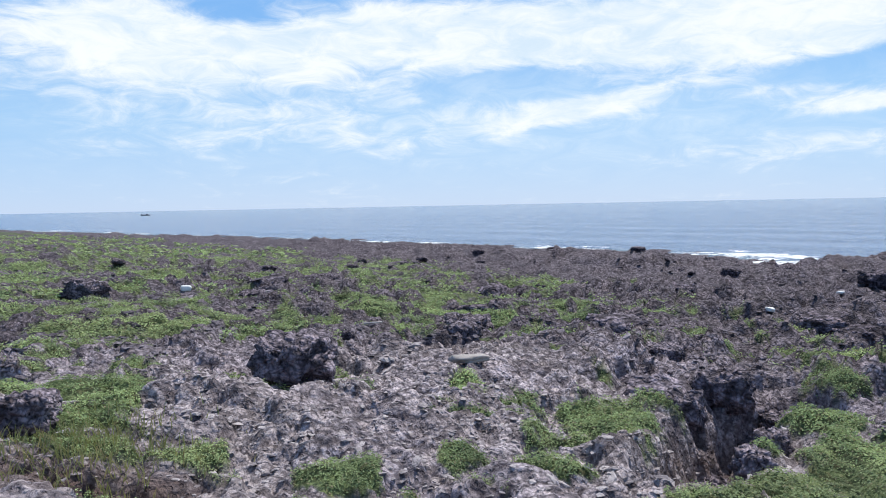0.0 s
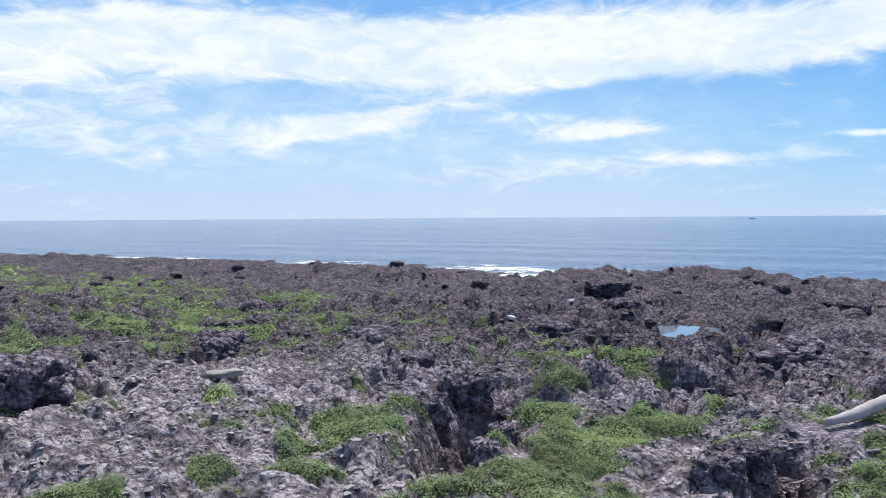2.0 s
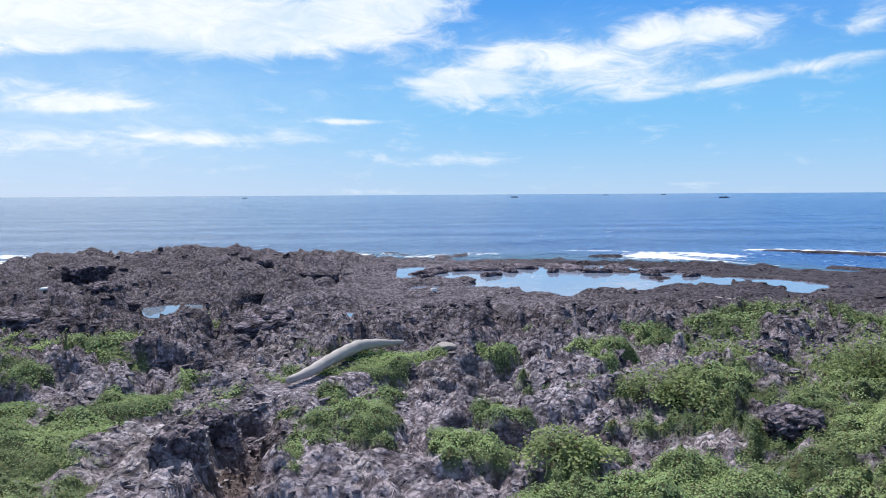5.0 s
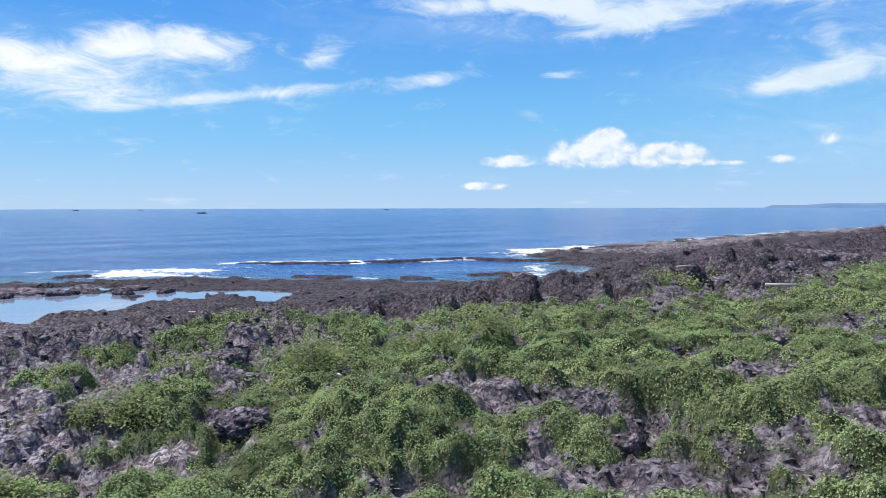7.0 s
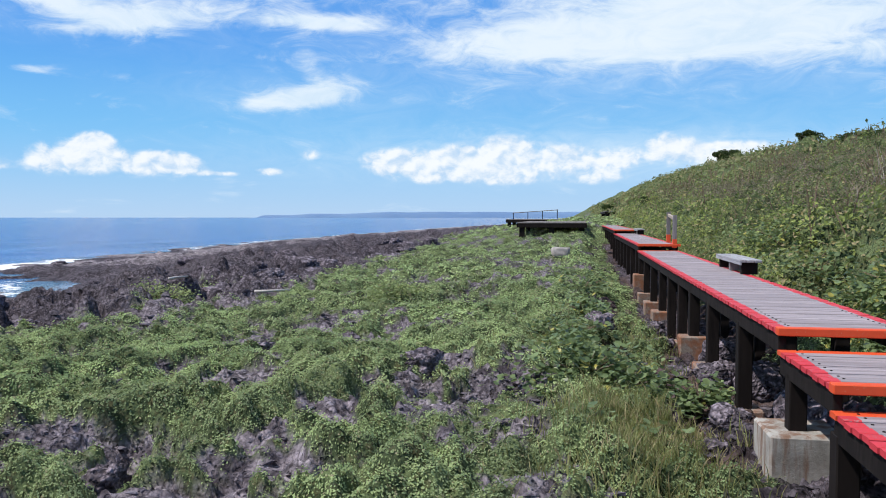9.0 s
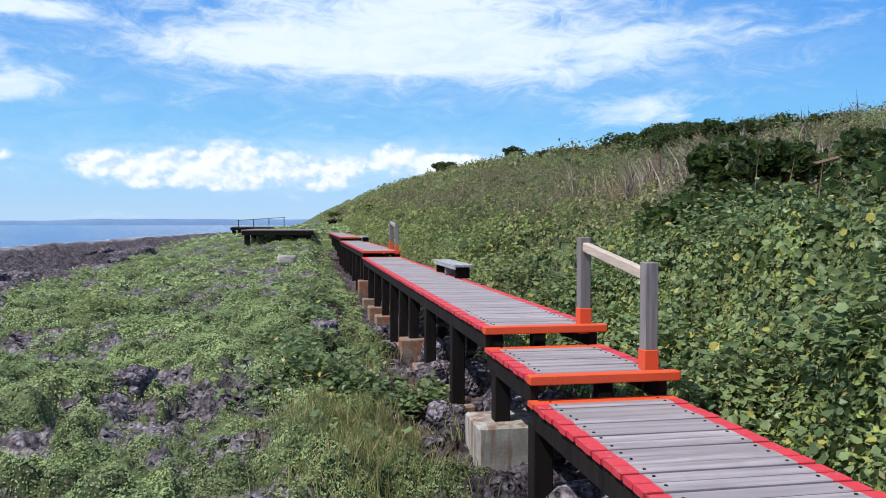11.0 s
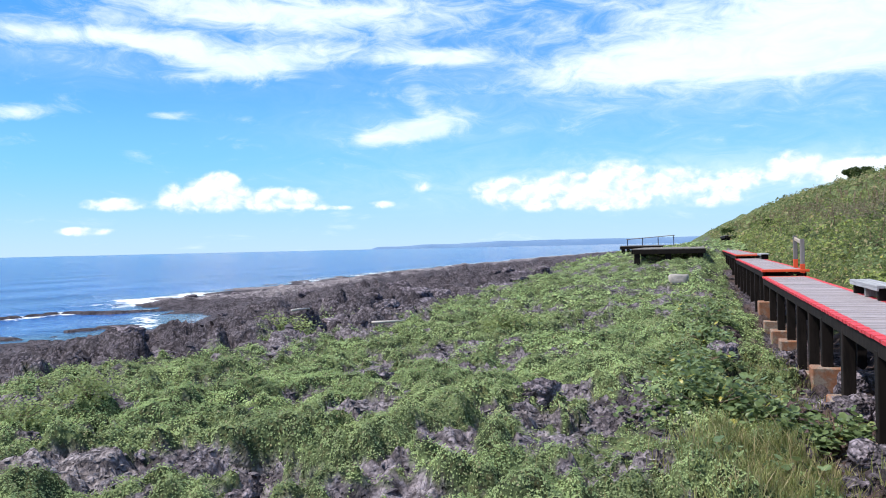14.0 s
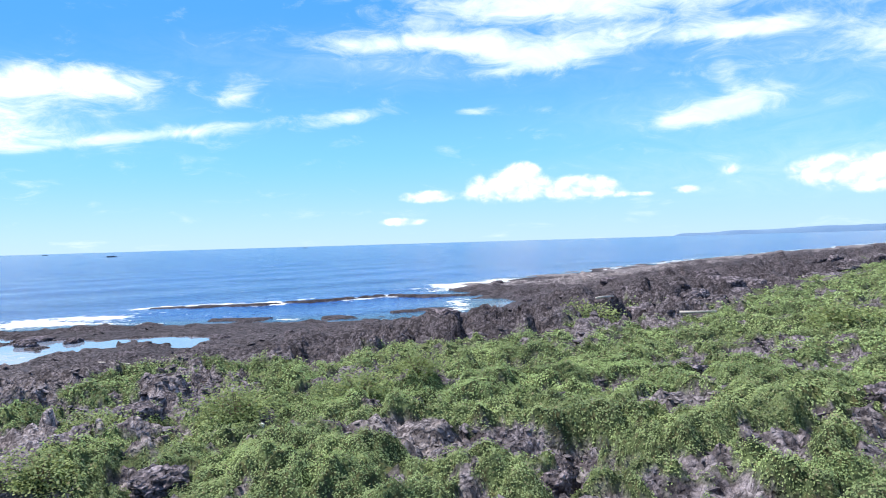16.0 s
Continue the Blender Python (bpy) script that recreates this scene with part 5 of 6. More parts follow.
def boulder(x, y, wide, tall, seed, label="dark pitted limestone boulder among low scrub", deep=None, fine=4):
    rng = random.Random(seed)
    bm = bmesh.new()
    bmesh.ops.create_icosphere(bm, subdivisions=fine, radius=0.5)
    off = Vector((rng.uniform(-50, 50), rng.uniform(-50, 50), 0))
    for v in bm.verts:
        p = v.co.normalized()
        m = max(abs(p.x), abs(p.y), abs(p.z))
        p0 = p.lerp(p * (0.72 / m), 0.55)
        k = 1 + 0.22 * noise.noise(p * 1.5 + off) + 0.22 * noise.noise(p * 3.3 + off) + 0.22 * (0.5 - abs(noise.noise(p * 6.5 + off)) * 2) + 0.14 * noise.noise(p * 15 + off)
        q = p0 * 0.5 * k
        q.z = max(q.z, -0.3)
        v.co = Vector((q.x * wide, q.y * (deep or wide * 0.8), q.z * tall * 1.05))
    for f in bm.faces:
        f.smooth = True
    z = float(land(np.array([x]), np.array([y]))[0][0])
    me = bpy.data.meshes.new("boulder")
    bm.to_mesh(me)
    bm.free()
    me.materials.append(ROCK)
    ob = new("boulder", me)
    ob.location, ob.rotation_euler = (x, y, z + tall * 0.12), (0, 0, rng.uniform(0, 6.28))
    return tagged(ob, label, "boulder", "boulders")


for k, (bx, by, bw, bt) in enumerate((
        (-2.3, 12.0, 1.65, 0.95), (-11.0, 23.9, 1.4, 0.8), (-5.3, 33.5, 2.0, 0.7), (-6.3, 25.8, 1.6, 0.7), (0.5, 19.3, 1.7, 0.8), (-4.6, 9.0, 0.8, 0.5),
        (8.55, 1.75, 0.8, 0.35), (13.4, 3.2, 1.1, 0.6), (8.1, -2.35, 0.5, 0.38), (12.9, -6.0, 1.0, 0.42), (8.75, -6.7, 0.75, 0.4), (8.8, -10.5, 0.55, 0.4),
        (5.7, -6.1, 0.55, 0.25), (6.2, -9.9, 0.7, 0.5), (0.3, 17.3, 1.0, 0.55))):
    boulder(bx, by, bw, bt, 100 + k)
for k, (bx, by, bw, bt) in enumerate(((17, 30, 2.2, 0.8), (24, 24, 2.5, 0.8), (21, 14, 2.0, 0.8), (8, 27, 2.0, 0.8), (22, 33, 2.4, 0.8), (13, 22, 1.6, 0.7))):
    boulder(bx, by, bw, bt, 300 + k, "dark jagged limestone outcrop on the bare shore")


for k, (s, w, bw, bt) in enumerate(((8.9, -1.45, 0.55, 0.4), (9.6, -2.4, 0.9, 0.75), (10.6, -1.5, 0.5, 0.35), (11.4, -2.3, 0.9, 0.7), (12.1, -1.4, 0.6, 0.4), (13.3, -2.2, 0.9, 0.6),
                                    (13.6, -1.3, 0.5, 0.3), (15.2, -1.4, 0.6, 0.4), (17.2, -1.5, 0.7, 0.4), (8.3, -1.2, 0.45, 0.3), (8.0, -2.5, 0.9, 0.7), (6.2, -2.2, 0.9, 0.6), (5.4, -1.4, 0.6, 0.3))):
    boulder(*to_xy(s, w), bw, bt, 400 + k, "dark broken limestone rock beside the boardwalk legs", fine=3)


for k, (x, y, bw, bt) in enumerate(((2.45, 8.5, 0.55, 0.5), (2.8, 9.2, 0.6, 0.55), (3.3, 10.1, 0.6, 0.6), (3.3, 11.5, 0.8, 0.7), (4.0, 11.1, 0.7, 0.6), (4.6, 11.9, 0.8, 0.6), (4.3, 12.6, 1.0, 0.8), (5.3, 12.7, 0.9, 0.7),
                                    (4.55, 11.0, 0.6, 0.5), (3.75, 9.6, 0.55, 0.5), (3.0, 8.3, 0.5, 0.4), (4.6, 6.4, 0.6, 0.5), (5.6, 7.3, 0.7, 0.6), (6.5, 7.6, 0.6, 0.5))):
    boulder(x, y, bw, bt, 450 + k, "pitted limestone rock on the rim of the cleft", fine=4)


def shore_rocks():
    """Loose jagged rocks over the bare shore, in seven shapes."""
    shapes = []
    for k in range(7):
        ob = boulder(0, 0, 1.0, 0.75, 900 + k, fine=3)
        shapes.append(ob.data)
        bpy.data.objects.remove(ob)
    rng = np.random.default_rng(77)
    s, w = rng.uniform(-42, 60, 900), rng.uniform(7, 46, 900)
    x, y = to_xy(s, w)
    z, cover, dark_rock, soil_shade, pale, _ = land(x, y)
    a = np.degrees(np.arctan2(x, y))
    ok = (cover < 0.3) & (z > 0.02) & (a > -34) & (a < 140) & (np.hypot(x, y) > 10.5) & (w < shore(s) - 0.5) & ~((w > 21) & (s > -6) & (s < 46) & (rng.uniform(0, 1, 900) < 0.75))
    for px, py, pr in PUDDLES:
        ok &= np.hypot(x - px, y - py) > pr * 2.2
    ok &= segment(x, y, 8.0, 8.5, 11.2, 8.7)[0] > 1.0
    for k in np.nonzero(ok)[0][:210]:
        q = rng.uniform(0.35, 1.15) * (1.0 + 0.018 * math.hypot(x[k], y[k])) * (0.55 if w[k] > 24 else 1.0)
        ob = new("shore_rock", shapes[k % 7])
        ob.location = (x[k], y[k], z[k] - 0.04)
        ob.rotation_euler = (rng.uniform(-0.15, 0.15), rng.uniform(-0.15, 0.15), rng.uniform(0, 6.28))
        ob.scale = (q, q * rng.uniform(0.7, 1.2), q * rng.uniform(0.4, 0.75))
        tagged(ob, "dark jagged limestone rock on the bare shore", "rock", "shore rocks")
    # heads of rock standing in the tide pool
    for s0, w0, q in ((3.0, 39.0, 1.8), (5.5, 40.6, 2.4), (8.0, 41.2, 2.0), (10.5, 40.4, 2.6), (13.0, 39.6, 2.2), (6.0, 37.6, 1.0), (1.8, 35.2, 1.0), (2.6, 36.6, 0.8), (4.4, 34.6, 0.7), (14.8, 38.2, 1.6), (15.6, 36.0, 1.0), (7.2, 39.4, 1.2), (11.6, 38.4, 1.3), (13.8, 36.6, 0.9), (3.6, 41.5, 1.8), (9.4, 38.8, 0.7)):
        x0, y0 = to_xy(s0, w0)
        ob = new("pool_rock", shapes[int(q * 10) % 7])
        ob.location = (x0, y0, -0.06)
        ob.rotation_euler = (0, 0, s0)
        ob.scale = (q * 1.35, q * 0.9, 0.85)
        tagged(ob, "low dark rock standing in the tide pool", "rock", "pool rocks")


shore_rocks()


def build_chips():
    """Angular broken limestone lying all over the bare rock, in three belts of size."""
    rng = np.random.default_rng(91)
    a, c = 1.0, 1.618
    ico = np.array([(-a, c, 0), (a, c, 0), (-a, -c, 0), (a, -c, 0), (0, -a, c), (0, a, c), (0, -a, -c), (0, a, -c), (c, 0, -a), (c, 0, a), (-c, 0, -a), (-c, 0, a)]) / 1.902
    tri = np.array([(0, 11, 5), (0, 5, 1), (0, 1, 7), (0, 7, 10), (0, 10, 11), (1, 5, 9), (5, 11, 4), (11, 10, 2), (10, 7, 6), (7, 1, 8),
                    (3, 9, 4), (3, 4, 2), (3, 2, 6), (3, 6, 8), (3, 8, 9), (4, 9, 5), (2, 4, 11), (6, 2, 10), (8, 6, 7), (9, 8, 1)])
    for r0, r1, tries, size, label in ((2.0, 11.5, 16000, 0.025, "small broken crumbs of pale limestone"),
                                       (11.5, 20.0, 14000, 0.040, "loose angular limestone rubble"),
                                       (20.0, 48.0, 9000, 0.07, "jagged dark limestone rubble toward the sea")):
        x, y = scatter(r0, r1, -34, 165, tries, rng)
        s, w = to_sw(x, y)
        ok = (w > -3.2) & (w < shore(s) - 1.0) & (segment(x, y, 8.0, 8.5, 11.2, 8.7)[0] > 0.5)
        x, y = x[ok], y[ok]
        z, cover, dark_rock, soil_shade, pale, thick, nrm = lie(x, y)
        ok = (rng.uniform(0, 1, len(x)) < (1 - cover) ** 2 * (1 - 0.6 * soil_shade)) & (z > 0.06) & (fbm(x, y, 1.4, 2, 191) > 0.36)
        for px, py, pr in PUDDLES:
            ok &= np.hypot(x - px, y - py) > pr * 1.7
        x, y, z, dark_rock, pale = x[ok], y[ok], z[ok], dark_rock[ok], pale[ok]
        n = len(x)
        q = size * np.clip(np.exp(rng.normal(0, 0.5, n)), 0.4, 2.0)
        v = ico[None] * rng.uniform(0.65, 1.3, (n, 12, 1)) + rng.normal(0, 0.12, (n, 12, 3))
        v = v * np.stack([q * rng.uniform(1.0, 2.2, n), q, q * rng.uniform(0.22, 0.5, n)], -1)[:, None]
        tx = rng.normal(0, 0.22, n)[:, None]
        v = np.stack([v[..., 0], v[..., 1], v[..., 2] + v[..., 0] * tx], -1)
        h = rng.uniform(0, 6.2832, n)[:, None]
        v = np.stack([v[..., 0] * np.cos(h) - v[..., 1] * np.sin(h), v[..., 0] * np.sin(h) + v[..., 1] * np.cos(h), v[..., 2]], -1)
        v = v + np.stack([x, y, z - 0.12 * q], -1)[:, None]
        f = (np.arange(n)[:, None, None] * 12 + tri[None]).reshape(-1, 3)
        me = mesh_from("rubble", v.reshape(-1, 3), f, [CHIP], False, [("dark_rock", np.repeat(dark_rock, 12)), ("pale", np.repeat(pale, 12))])
        tagged(new("rubble", me), label, "rubble", kind="stuff")


build_chips()

# ---------------------------------------------------------------- puddles, driftwood


def puddle(x, y, r, seed):
    rng = random.Random(seed)
    bm = bmesh.new()
    n = 22
    vs = [bm.verts.new((r * 2.3 * math.cos(6.2832 * k / n) * rng.uniform(0.85, 1.15), r * 2.3 * math.sin(6.2832 * k / n) * rng.uniform(0.85, 1.15), 0)) for k in range(n)]
    bm.faces.new(vs)
    me = bpy.data.meshes.new("puddle")
    bm.to_mesh(me)
    bm.free()
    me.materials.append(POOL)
    ob = new("puddle", me)
    s, w = to_sw(x, y)
    ob.location = (x, y, 1.86 - 0.06 * w)
    return tagged(ob, "still rock pool reflecting the pale sky", "puddle", "rock pools", "structure")


for k, (px, py, pr) in enumerate(PUDDLES):
    puddle(px, py, pr, k)


def driftwood():
    pts = [(7.95, 8.5, -0.02), (8.5, 8.6, 0.0), (9.1, 8.8, 0.02), (9.7, 9.0, 0.045), (10.15, 9.1, 0.06), (10.6, 9.05, 0.04), (11.25, 8.85, -0.02)]
    rad = [0.05, 0.082, 0.095, 0.105, 0.11, 0.085, 0.03]
    z0 = 1.36
    fine_p, fine_r = [], []
    for k in range(len(pts) - 1):
        for j in range(6):
            t = j / 6
            a, b = Vector(pts[k]), Vector(pts[k + 1])
            p = a.lerp(b, t)
            w = 0.03 * math.sin(k * 2.1 + t * 3)
            fine_p.append((p.x + w, p.y, p.z + z0))
            fine_r.append((rad[k] * (1 - t) + rad[k + 1] * t) * (1 + 0.06 * math.sin((k * 6 + j) * 1.7)))
    bm = bmesh.new()
    tube(bm, fine_p, fine_r, 12)
    for f in bm.faces:
        f.smooth = True
    me = bpy.data.meshes.new("driftwood_log")
    bm.to_mesh(me)
    bm.free()
    me.materials.append(DRIFT)
    return tagged(new("driftwood_log", me), "bent bleached driftwood log lying on the rocks", "driftwood")


driftwood()


# ---------------------------------------------------------------- hillside plants, grass, broad-leaved bushes


def land_z(x, y):
    return float(land(np.array([float(x)]), np.array([float(y)]))[0][0])


def blades(name, x, y, z, tall, wide, lean, mat, seed):
    """Thin upright three-cornered blades, two crossed faces each."""
    rng = np.random.default_rng(seed)
    n = len(x)
    a = rng.uniform(0, 6.2832, n)
    h = tall * rng.uniform(0.5, 1.2, n)
    lx, ly = rng.normal(0, lean, n) * h, rng.normal(0, lean, n) * h
    base = np.stack([x, y, z], -1)
    side = np.stack([np.cos(a), np.sin(a), 0 * a], -1) * wide
    turn = np.stack([-np.sin(a), np.cos(a), 0 * a], -1) * wide
    mid = base + np.stack([lx * 0.35, ly * 0.35, h * 0.55], -1)
    tip = base + np.stack([lx, ly, h], -1)
    v = np.stack([base - side, base + side, mid + side * 0.7, tip, mid - side * 0.7, base - turn, base + turn, mid + turn * 0.7, tip, mid - turn * 0.7], 1)
    k = np.arange(n)[:, None] * 10
    f = np.concatenate([k + np.array([[0, 1, 2, 4]]), k + np.array([[4, 2, 3, 3]]), k + np.array([[5, 6, 7, 9]]), k + np.array([[9, 7, 8, 8]])], 0)
    tri = np.concatenate([f[:, :3], f[:, [0, 2, 3]]], 0)
    tri = tri[(tri[:, 0] != tri[:, 1]) & (tri[:, 1] != tri[:, 2]) & (tri[:, 0] != tri[:, 2])]
    return mesh_from(name, v.reshape(-1, 3), tri, [mat], False)


def build_dry_stems():
    rng = np.random.default_rng(51)
    # a stand of dead stems on the slope, thinner elsewhere
    s = np.concatenate([rng.normal(26, 4.2, 1800), rng.uniform(2, 130, 3000), rng.normal(52, 6, 500)])
    w = np.concatenate([-rng.normal(13.2, 2.0, 1800), -rng.uniform(5, 34, 3000), -rng.normal(17, 3.5, 500)])
    ok = w < -4.2
    x, y = to_xy(s[ok], w[ok])
    keep = fbm(x, y, 5.0, 3, 451) > 0.45
    x, y = x[keep], y[keep]
    z = land(x, y)[0]
    far = np.hypot(x, y)
    me = blades("dry_stems", x, y, z - 0.05, 1.15, 0.010 + 0.0004 * far[:, None], 0.28, DRYTWIG, 52)
    tagged(new("dry_stems", me), "thin dry brown stems standing in the hillside scrub", "dry stems", kind="stuff")
    s, w = rng.normal(25, 3.2, 700), -rng.normal(13.2, 1.6, 700)
    x, y = to_xy(s, w)
    me = blades("dead_twigs", x, y, land(x, y)[0] - 0.05, 1.5, 0.022, 0.4, TWIG, 53)
    tagged(new("dead_twigs", me), "bleached dead twigs above the creepers", "dead twigs", kind="stuff")


build_dry_stems()


def build_grass():
    rng = np.random.default_rng(61)
    xs, ys = [], []
    for cx, cy, sx, n in ((4.9, -6.4, 0.45, 1700), (5.7, -7.0, 0.5, 500), (4.3, -5.6, 0.4, 900), (7.6, -10.2, 1.0, 1300), (9.4, -12.5, 1.2, 1200), (-3.6, 8.2, 0.5, 700), (3.4, -5.0, 0.6, 700)):
        xs.append(rng.normal(cx, sx, n))
        ys.append(rng.normal(cy, sx, n))
    x, y = np.concatenate(xs), np.concatenate(ys)
    ok = to_sw(x, y)[1] > -1.5
    x, y = x[ok], y[ok]
    me = blades("grass", x, y, land(x, y)[0] - 0.02, 0.19, 0.006, 0.4, GRASS, 62)
    tagged(new("grass", me), "yellow-green grass growing beside the boardwalk legs", "grass", kind="stuff")


build_grass()


def broad_bush(x, y, wide, tall, count, size, seed, label, mat=None, name="broadleaf_bush", group="broad-leaved bushes"):
    """A bush of branching stems with round leaves."""
    rng = np.random.default_rng(seed)
    z = land_z(x, y)
    b = thing(name, Matrix.Translation((x, y, z)), label, "bush", group)
    for k in range(9):
        a, q = rng.uniform(0, 6.28), rng.uniform(0.2, 0.9)
        p1 = (0.2 * wide * math.cos(a) * q, 0.2 * wide * math.sin(a) * q, tall * 0.4)
        p2 = (0.45 * wide * math.cos(a) * q, 0.45 * wide * math.sin(a) * q, tall * (0.95 - 0.4 * q))
        bm = bmesh.new()
        tube(bm, [(0, 0, -0.05), p1, p2], [0.012, 0.009, 0.005], 5)
        part("stem", bm, DRYTWIG, b)
    u = rng.normal(size=(count, 3))
    u /= np.linalg.norm(u, axis=1)[:, None]
    u[:, 2] = np.abs(u[:, 2])
    rad = rng.uniform(0.35, 1.0, count) ** 0.5
    lump = 1 + 0.35 * np.sin(3 * np.arctan2(u[:, 1], u[:, 0]) + seed) + 0.2 * np.sin(7 * np.arctan2(u[:, 1], u[:, 0]))
    p = u * (rad * lump)[:, None] * np.array([wide / 2, wide / 2, tall])
    p[:, :2] += rng.normal(0, 0.06 * wide, (count, 2))
    me = leaf_mesh("leaves", p, np.full(count, size), mat or BROAD, 0.92, 0.55, 0.10, seed, 0.8, True)
    part_mesh("leaves", me, None, b)
    return b


for k, (bx, by, wd, tl, n) in enumerate((
        (7.0, -8.0, 1.7, 0.50, 1000), (7.9, -8.6, 1.3, 0.42, 650), (6.1, -7.9, 1.1, 0.40, 550), (5.6, -8.5, 0.9, 0.35, 260), (8.6, -9.6, 1.2, 0.35, 330),
        (4.6, -6.2, 0.55, 0.25, 70), (3.95, -6.05, 0.4, 0.22, 30), (11.2, -12.6, 1.4, 0.35, 330), (9.5, -10.9, 1.0, 0.3, 240), (13.5, -15.6, 1.6, 0.4, 300), (5.0, -5.7, 0.5, 0.2, 60))):
    broad_bush(bx, by, wd, tl, int(n * 1.3), 0.09, 500 + k, "bush with broad round green leaves beside the boardwalk")
for k, (s, w, wd, tl, n) in enumerate((
        (7.2, -4.1, 1.5, 0.8, 420), (8.6, -4.3, 1.7, 0.9, 480), (10.2, -4.2, 1.6, 0.8, 420), (6.0, -4.6, 1.6, 0.8, 450), (12.0, -4.4, 1.8, 0.8, 420), (9.4, -6.0, 2.0, 0.9, 500),
        (7.4, -6.2, 2.0, 0.9, 520), (11.6, -6.6, 2.2, 0.9, 480), (14.2, -4.8, 1.9, 0.8, 380), (17.0, -4.6, 2.0, 0.7, 380), (20.5, -4.8, 2.2, 0.7, 360), (5.6, -6.6, 1.9, 0.9, 480))):
    x, y = to_xy(s, w)
    broad_bush(x, y, wd, tl * 0.75, int(n * 1.7), 0.088, 600 + k, "hillside bush with broad round glossy leaves")


CUSHION = leaf_material("cushion_shrub_leaf", (0.15, 0.19, 0.085), (0.45, 0.53, 0.23), (0.28, 0.26, 0.14), 0.03, 0.6)
for k, (bx, by, wd, tl, n) in enumerate((
        (11.9, 1.4, 1.35, 0.42, 3200), (12.3, -0.45, 1.05, 0.38, 2400), (9.6, 3.3, 1.1, 0.34, 2600), (11.7, 3.25, 0.9, 0.34, 1900), (13.8, -1.5, 1.1, 0.36, 2200),
        (6.5, 3.3, 0.75, 0.2, 1800), (17.3, -12.2, 1.6, 0.45, 2000), (24.5, -8.2, 2.2, 0.6, 2200))):
    broad_bush(bx, by, wd, tl, n, 0.034 if math.hypot(bx, by) < 15 else 0.07, 560 + k, "dense dark green cushion shrub among the low scrub", CUSHION, "cushion_shrub", "cushion shrubs")


def shrub(s, w, wide, tall, seed, label="dark rounded shrub on the hill crest"):
    rng = np.random.default_rng(seed)
    x, y = to_xy(s, w)
    z = land_z(x, y)
    b = thing("shrub", Matrix.Translation((x, y, z)), label, "shrub", "crest shrubs")
    bm = bmesh.new()
    cl, n = [], 14
    for k in range(n):
        c = np.array([rng.normal(0, 0.42 * wide), rng.normal(0, 0.42 * wide), tall * rng.uniform(0.05, 0.55)])
        cl.append((c, rng.uniform(0.16, 0.30) * wide))
        tube(bm, [(0, 0, -0.2), (c[0] * 0.4, c[1] * 0.4, c[2] * 0.5), tuple(c)], [0.07, 0.05, 0.02], 5)
    part("trunk", bm, DRYTWIG, b)
    pts = []
    for c, q in cl:
        u = rng.normal(size=(230, 3))
        u /= np.linalg.norm(u, axis=1)[:, None]
        pts.append(c + u * q * rng.uniform(0.6, 1.1, (230, 1)) * np.array([1, 1, 0.75]))
    pts = np.vstack(pts)
    part_mesh("crown", leaf_mesh("crown", pts, np.full(len(pts), 0.10 * wide), TREE_LEAF, 0.6, 1.0, 0.1, seed, 0.3), None, b)
    return b


for k, (s, w, wd, tl) in enumerate((
        (178, -33, 5.0, 3.2), (188, -34, 4, 2.2), (96, -31, 2.2, 1.4), (86, -31, 2.4, 1.1), (78, -31, 2.2, 1.0), (70, -31, 2.2, 1.1), (63, -31, 2.4, 1.2), (57, -30, 2.6, 1.4), (53, -31, 2.2, 1.1),
        (49, -30, 2.0, 1.0), (45, -31, 2.0, 1.0), (41, -31, 2, 1.0), (120, -33, 2.5, 1.6), (140, -33, 3.0, 1.8), (54, -25, 2.4, 1.2), (47, -24, 2.2, 1.1), (110, -4.8, 2.2, 1.4), (70, -6.5, 2.4, 1.3))):
    shrub(s, w, wd * (1.1 if s < 60 else 0.85), tl * (0.95 if s < 60 else 1.0), 700 + k)

# the thicket along the crest, and one dark bush above the creepers
for k in range(16):
    shrub(40 + 2.5 * k, -28.5 - 1.6 * math.sin(k * 2.3), 2.5 + 0.5 * math.sin(k * 1.7), 0.9 + 0.25 * math.sin(k * 3.1), 740 + k, "dark green thicket shrub along the hill crest")
shrub(13.4, -8.4, 2.6, 1.1, 760, "dark green bush above the creepers on the slope")
shrub(16.6, -10.2, 2.2, 1.0, 761, "dark green bush above the creepers on the slope")

# ---------------------------------------------------------------- debris on the shore, boats


def scrap(name, x, y, lx, ly, lz, mat, label, category, rot=0.0, seed=1):
    """A small irregular lump lying on the ground."""
    rng = random.Random(seed)
    bm = bmesh.new()
    bmesh.ops.create_icosphere(bm, subdivisions=3, radius=0.5)
    off = Vector((rng.uniform(-9, 9), rng.uniform(-9, 9), 0))
    for v in bm.verts:
        p = v.co.copy()
        m = max(abs(p.x), abs(p.y), abs(p.z))
        p = p.lerp(p * (0.5 / m), 0.7) * (1 + 0.25 * noise.noise(p * 3 + off))
        v.co = Vector((p.x * lx, p.y * ly, p.z * lz))
    for f in bm.faces:
        f.smooth = True
    me = bpy.data.meshes.new(name)
    bm.to_mesh(me)
    bm.free()
    me.materials.append(mat)
    ob = new(name, me)
    ob.location, ob.rotation_euler = (x, y, land_z(x, y) + lz * 0.42), (rng.uniform(-0.1, 0.1), rng.uniform(-0.1, 0.1), radians(rot))
    return tagged(ob, label, category)


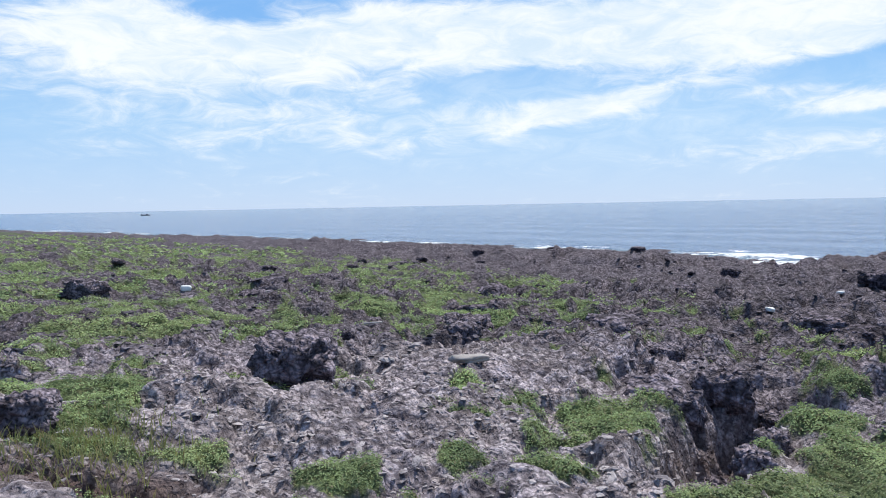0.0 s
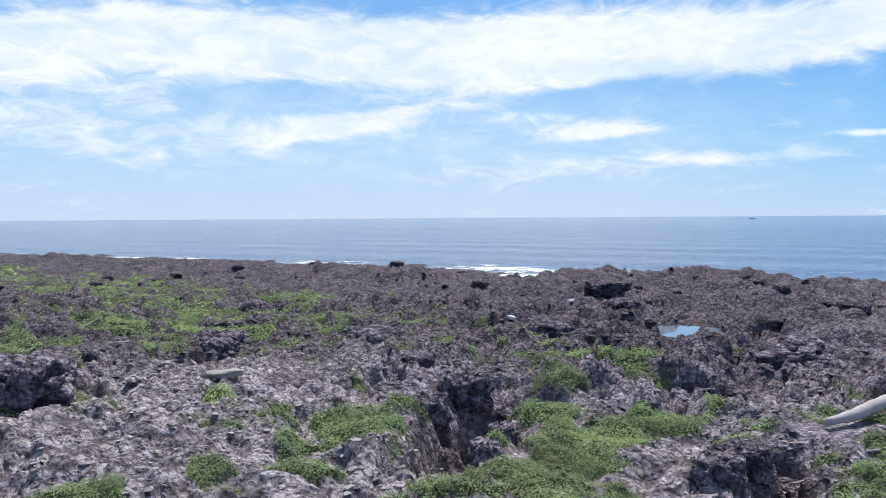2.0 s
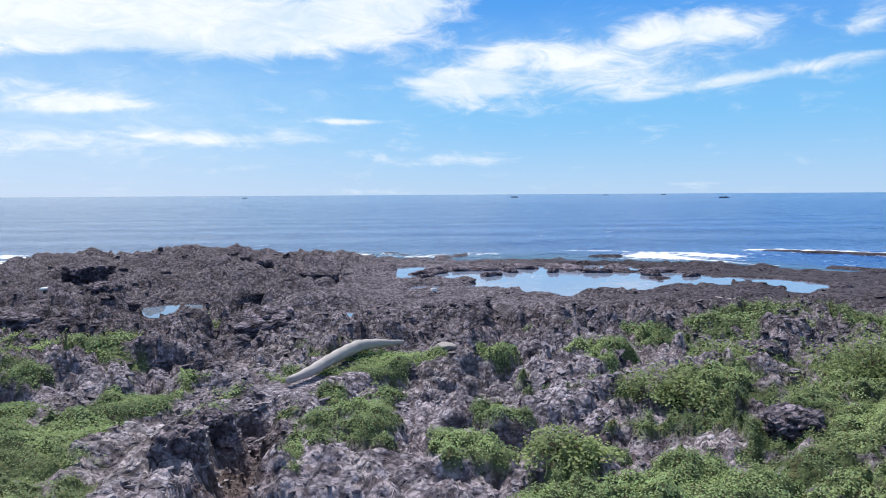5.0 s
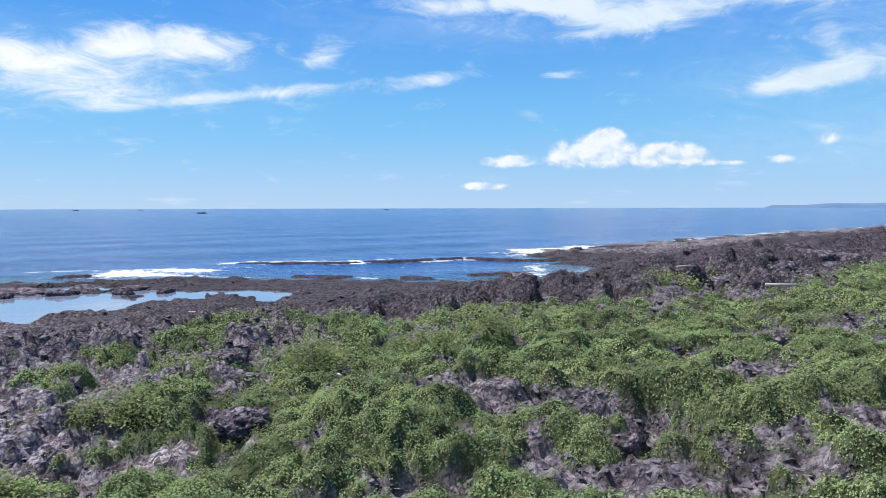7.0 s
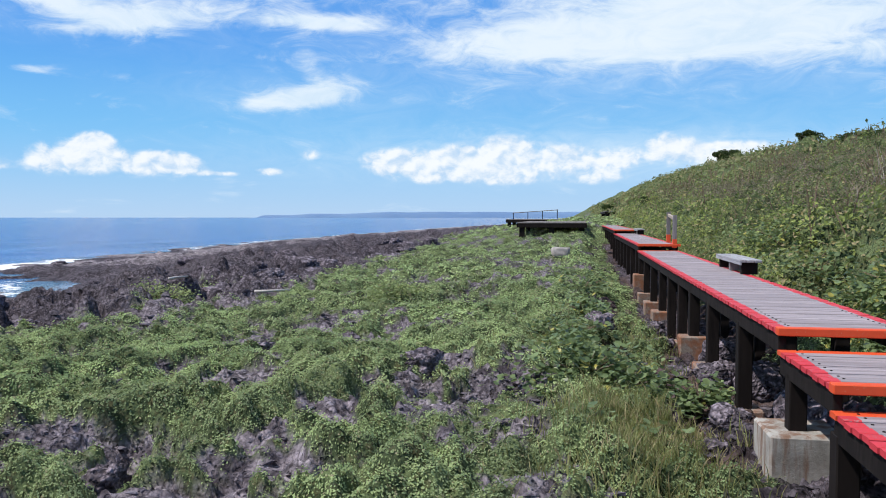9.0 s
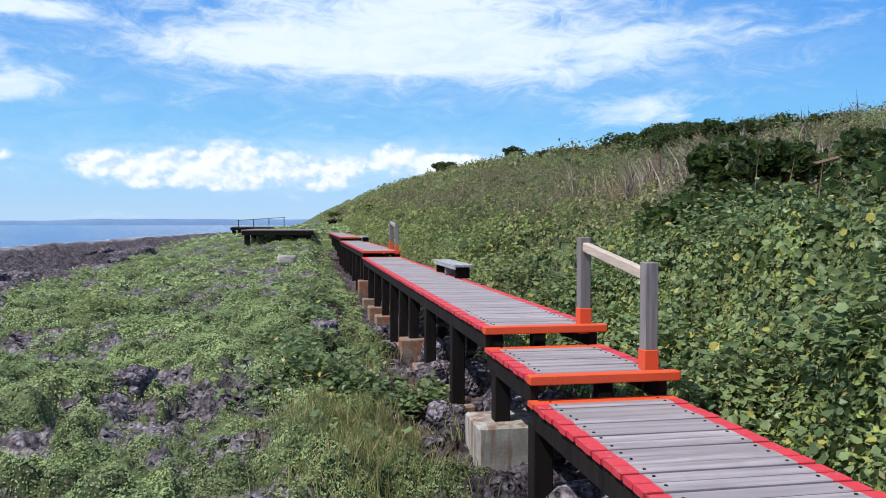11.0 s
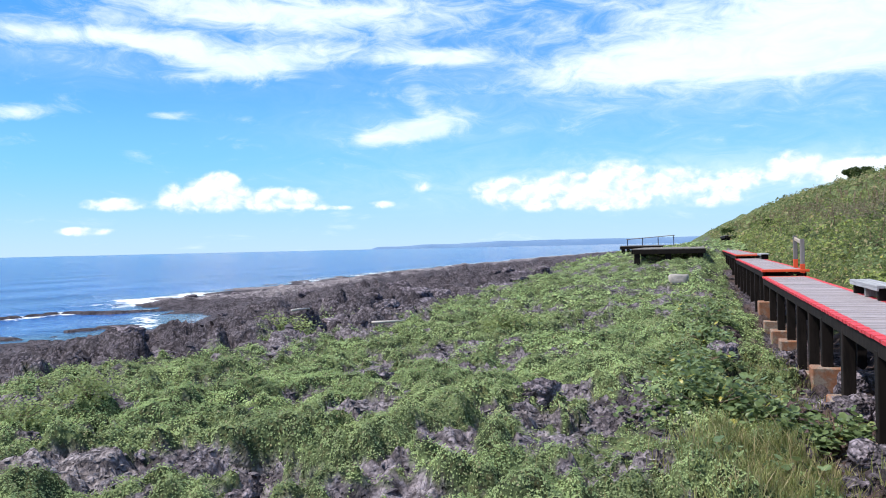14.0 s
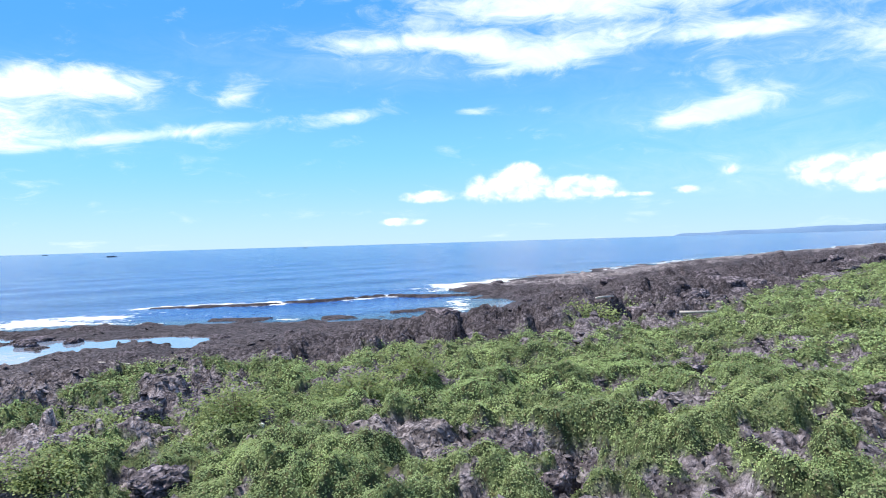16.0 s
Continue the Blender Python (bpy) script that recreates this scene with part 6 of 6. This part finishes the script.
PALE = plain_material("pale_limestone_slab", (0.24, 0.215, 0.205), (0.40, 0.365, 0.35), 5.0, 0.9, 0.02)
scrap("foam_block", -8.7, 26.2, 0.34, 0.26, 0.2, WHITE, "white foam block washed up on the scrub", "debris", 20, 3)
scrap("plastic_scrap", 11.55, 1.0, 0.12, 0.09, 0.10, WHITE, "small white plastic scrap beside a scrub mound", "debris", 40, 4)
scrap("plastic_scrap", 7.7, 3.65, 0.16, 0.10, 0.05, WHITE, "small white plastic scrap in the reddish hollow", "debris", 70, 5)
scrap("plastic_scrap", 14.1, 27.8, 0.3, 0.16, 0.1, WHITE, "white plastic scrap on the dark shore rock", "debris", 10, 6)
scrap("plastic_scrap", 9.5, 23.0, 0.3, 0.16, 0.12, WHITE, "white plastic scrap caught among the rocks", "debris", 130, 7)
scrap("limestone_slab", 0.3, 11.9, 0.55, 0.40, 0.10, PALE, "flat pale limestone slab on the rocks", "rock", 30, 8)
scrap("limestone_slab", 11.2, 7.95, 0.55, 0.26, 0.10, PALE, "small flat pale slab beside the driftwood", "rock", 60, 9)
scrap("plastic_scrap", 24.8, 18.2, 0.3, 0.2, 0.14, WHITE, "white plastic scrap beside the tide pools", "debris", 60, 11)
scrap("limestone_rock", 23.8, -26.0, 0.8, 0.55, 0.5, PALE, "pale broken limestone rock near the platform", "rock", 40, 12)


def stick(pts, radius, label, mat=None):
    bm = bmesh.new()
    path = []
    level = max(land_z(x, y) for x, y, up in pts)
    for x, y, up in pts:
        path.append((x, y, level + radius * 0.5 + up * 0.3))
    tube(bm, path, [radius * (1 - 0.5 * k / len(path)) for k in range(len(path))], 7)
    for f in bm.faces:
        f.smooth = True
    me = bpy.data.meshes.new("driftwood_stick")
    bm.to_mesh(me)
    bm.free()
    me.materials.append(mat or DRIFT)
    return tagged(new("driftwood_stick", me), label, "driftwood", "driftwood sticks")


stick([(-1.78, 16.95, 0.05), (-1.6, 17.0, 0.06), (-1.4, 17.08, 0.08)], 0.025, "short bleached stick lying on the scrub")
stick([(22.5, -10.6, 0.1), (22.25, -11.0, 0.15), (22.0, -11.55, 0.2)], 0.05, "bleached stick lying at the edge of the scrub")
stick([(24.8, -8.75, 0.1), (25.0, -9.1, 0.15), (25.15, -9.5, 0.12)], 0.045, "bleached stick lying on the dark rocks")
stick([(28.9, 8.3, 0.1), (28.6, 7.7, 0.15), (28.3, 7.2, 0.1), (27.8, 6.7, 0.12)], 0.025, "thin bleached branch on the dark reef")


def boat(az, dist, length, seed):
    a = radians(az)
    b = thing("fishing_boat", Matrix.Translation((dist * math.sin(a), dist * math.cos(a), 0.0)) @ pose(0, 0, 0, 0, 0, 90 - az + 90 + 12 * math.sin(seed)), "small dark fishing boat far out on the sea", "boat", "fishing boats")
    bm = bmesh.new()
    prof = ((-0.5, 0.09), (-0.3, 0.13), (0.1, 0.14), (0.35, 0.09), (0.5, 0.01))
    ring = []
    for px, hw in prof:
        up = 0.09 + 0.06 * max(px, 0) * 2
        ring.append([bm.verts.new((px * length, hw * length * q, h * length)) for q, h in ((-0.6, -0.02), (-1, up), (1, up), (0.6, -0.02))])
    for r1, r2 in zip(ring, ring[1:]):
        for j in range(4):
            bm.faces.new((r1[j], r2[j], r2[(j + 1) % 4], r1[(j + 1) % 4]))
    bm.faces.new(ring[0])
    bm.faces.new(ring[-1][::-1])
    part("hull", bm, BOAT, b)
    bm = bmesh.new()
    box(bm, -0.15 * length, 0, 0.12 * length, 0.22 * length, 0.14 * length, 0.09 * length, 0.01 * length)
    part("cabin", bm, BOAT, b)
    bm = bmesh.new()
    tube(bm, [(0.1 * length, 0, 0.05 * length), (0.1 * length, 0, 0.24 * length)], [0.008 * length, 0.006 * length], 6)
    part("mast", bm, BOAT, b)
    return b


for k, (az, dist, ln) in enumerate(((-21.3, 700, 7.5), (39.85, 1000, 7), (59.8, 820, 8), (74.7, 620, 7), (66.5, 1500, 10), (70.6, 1700, 10), (88, 1500, 9))):
    boat(az, dist, ln, k)
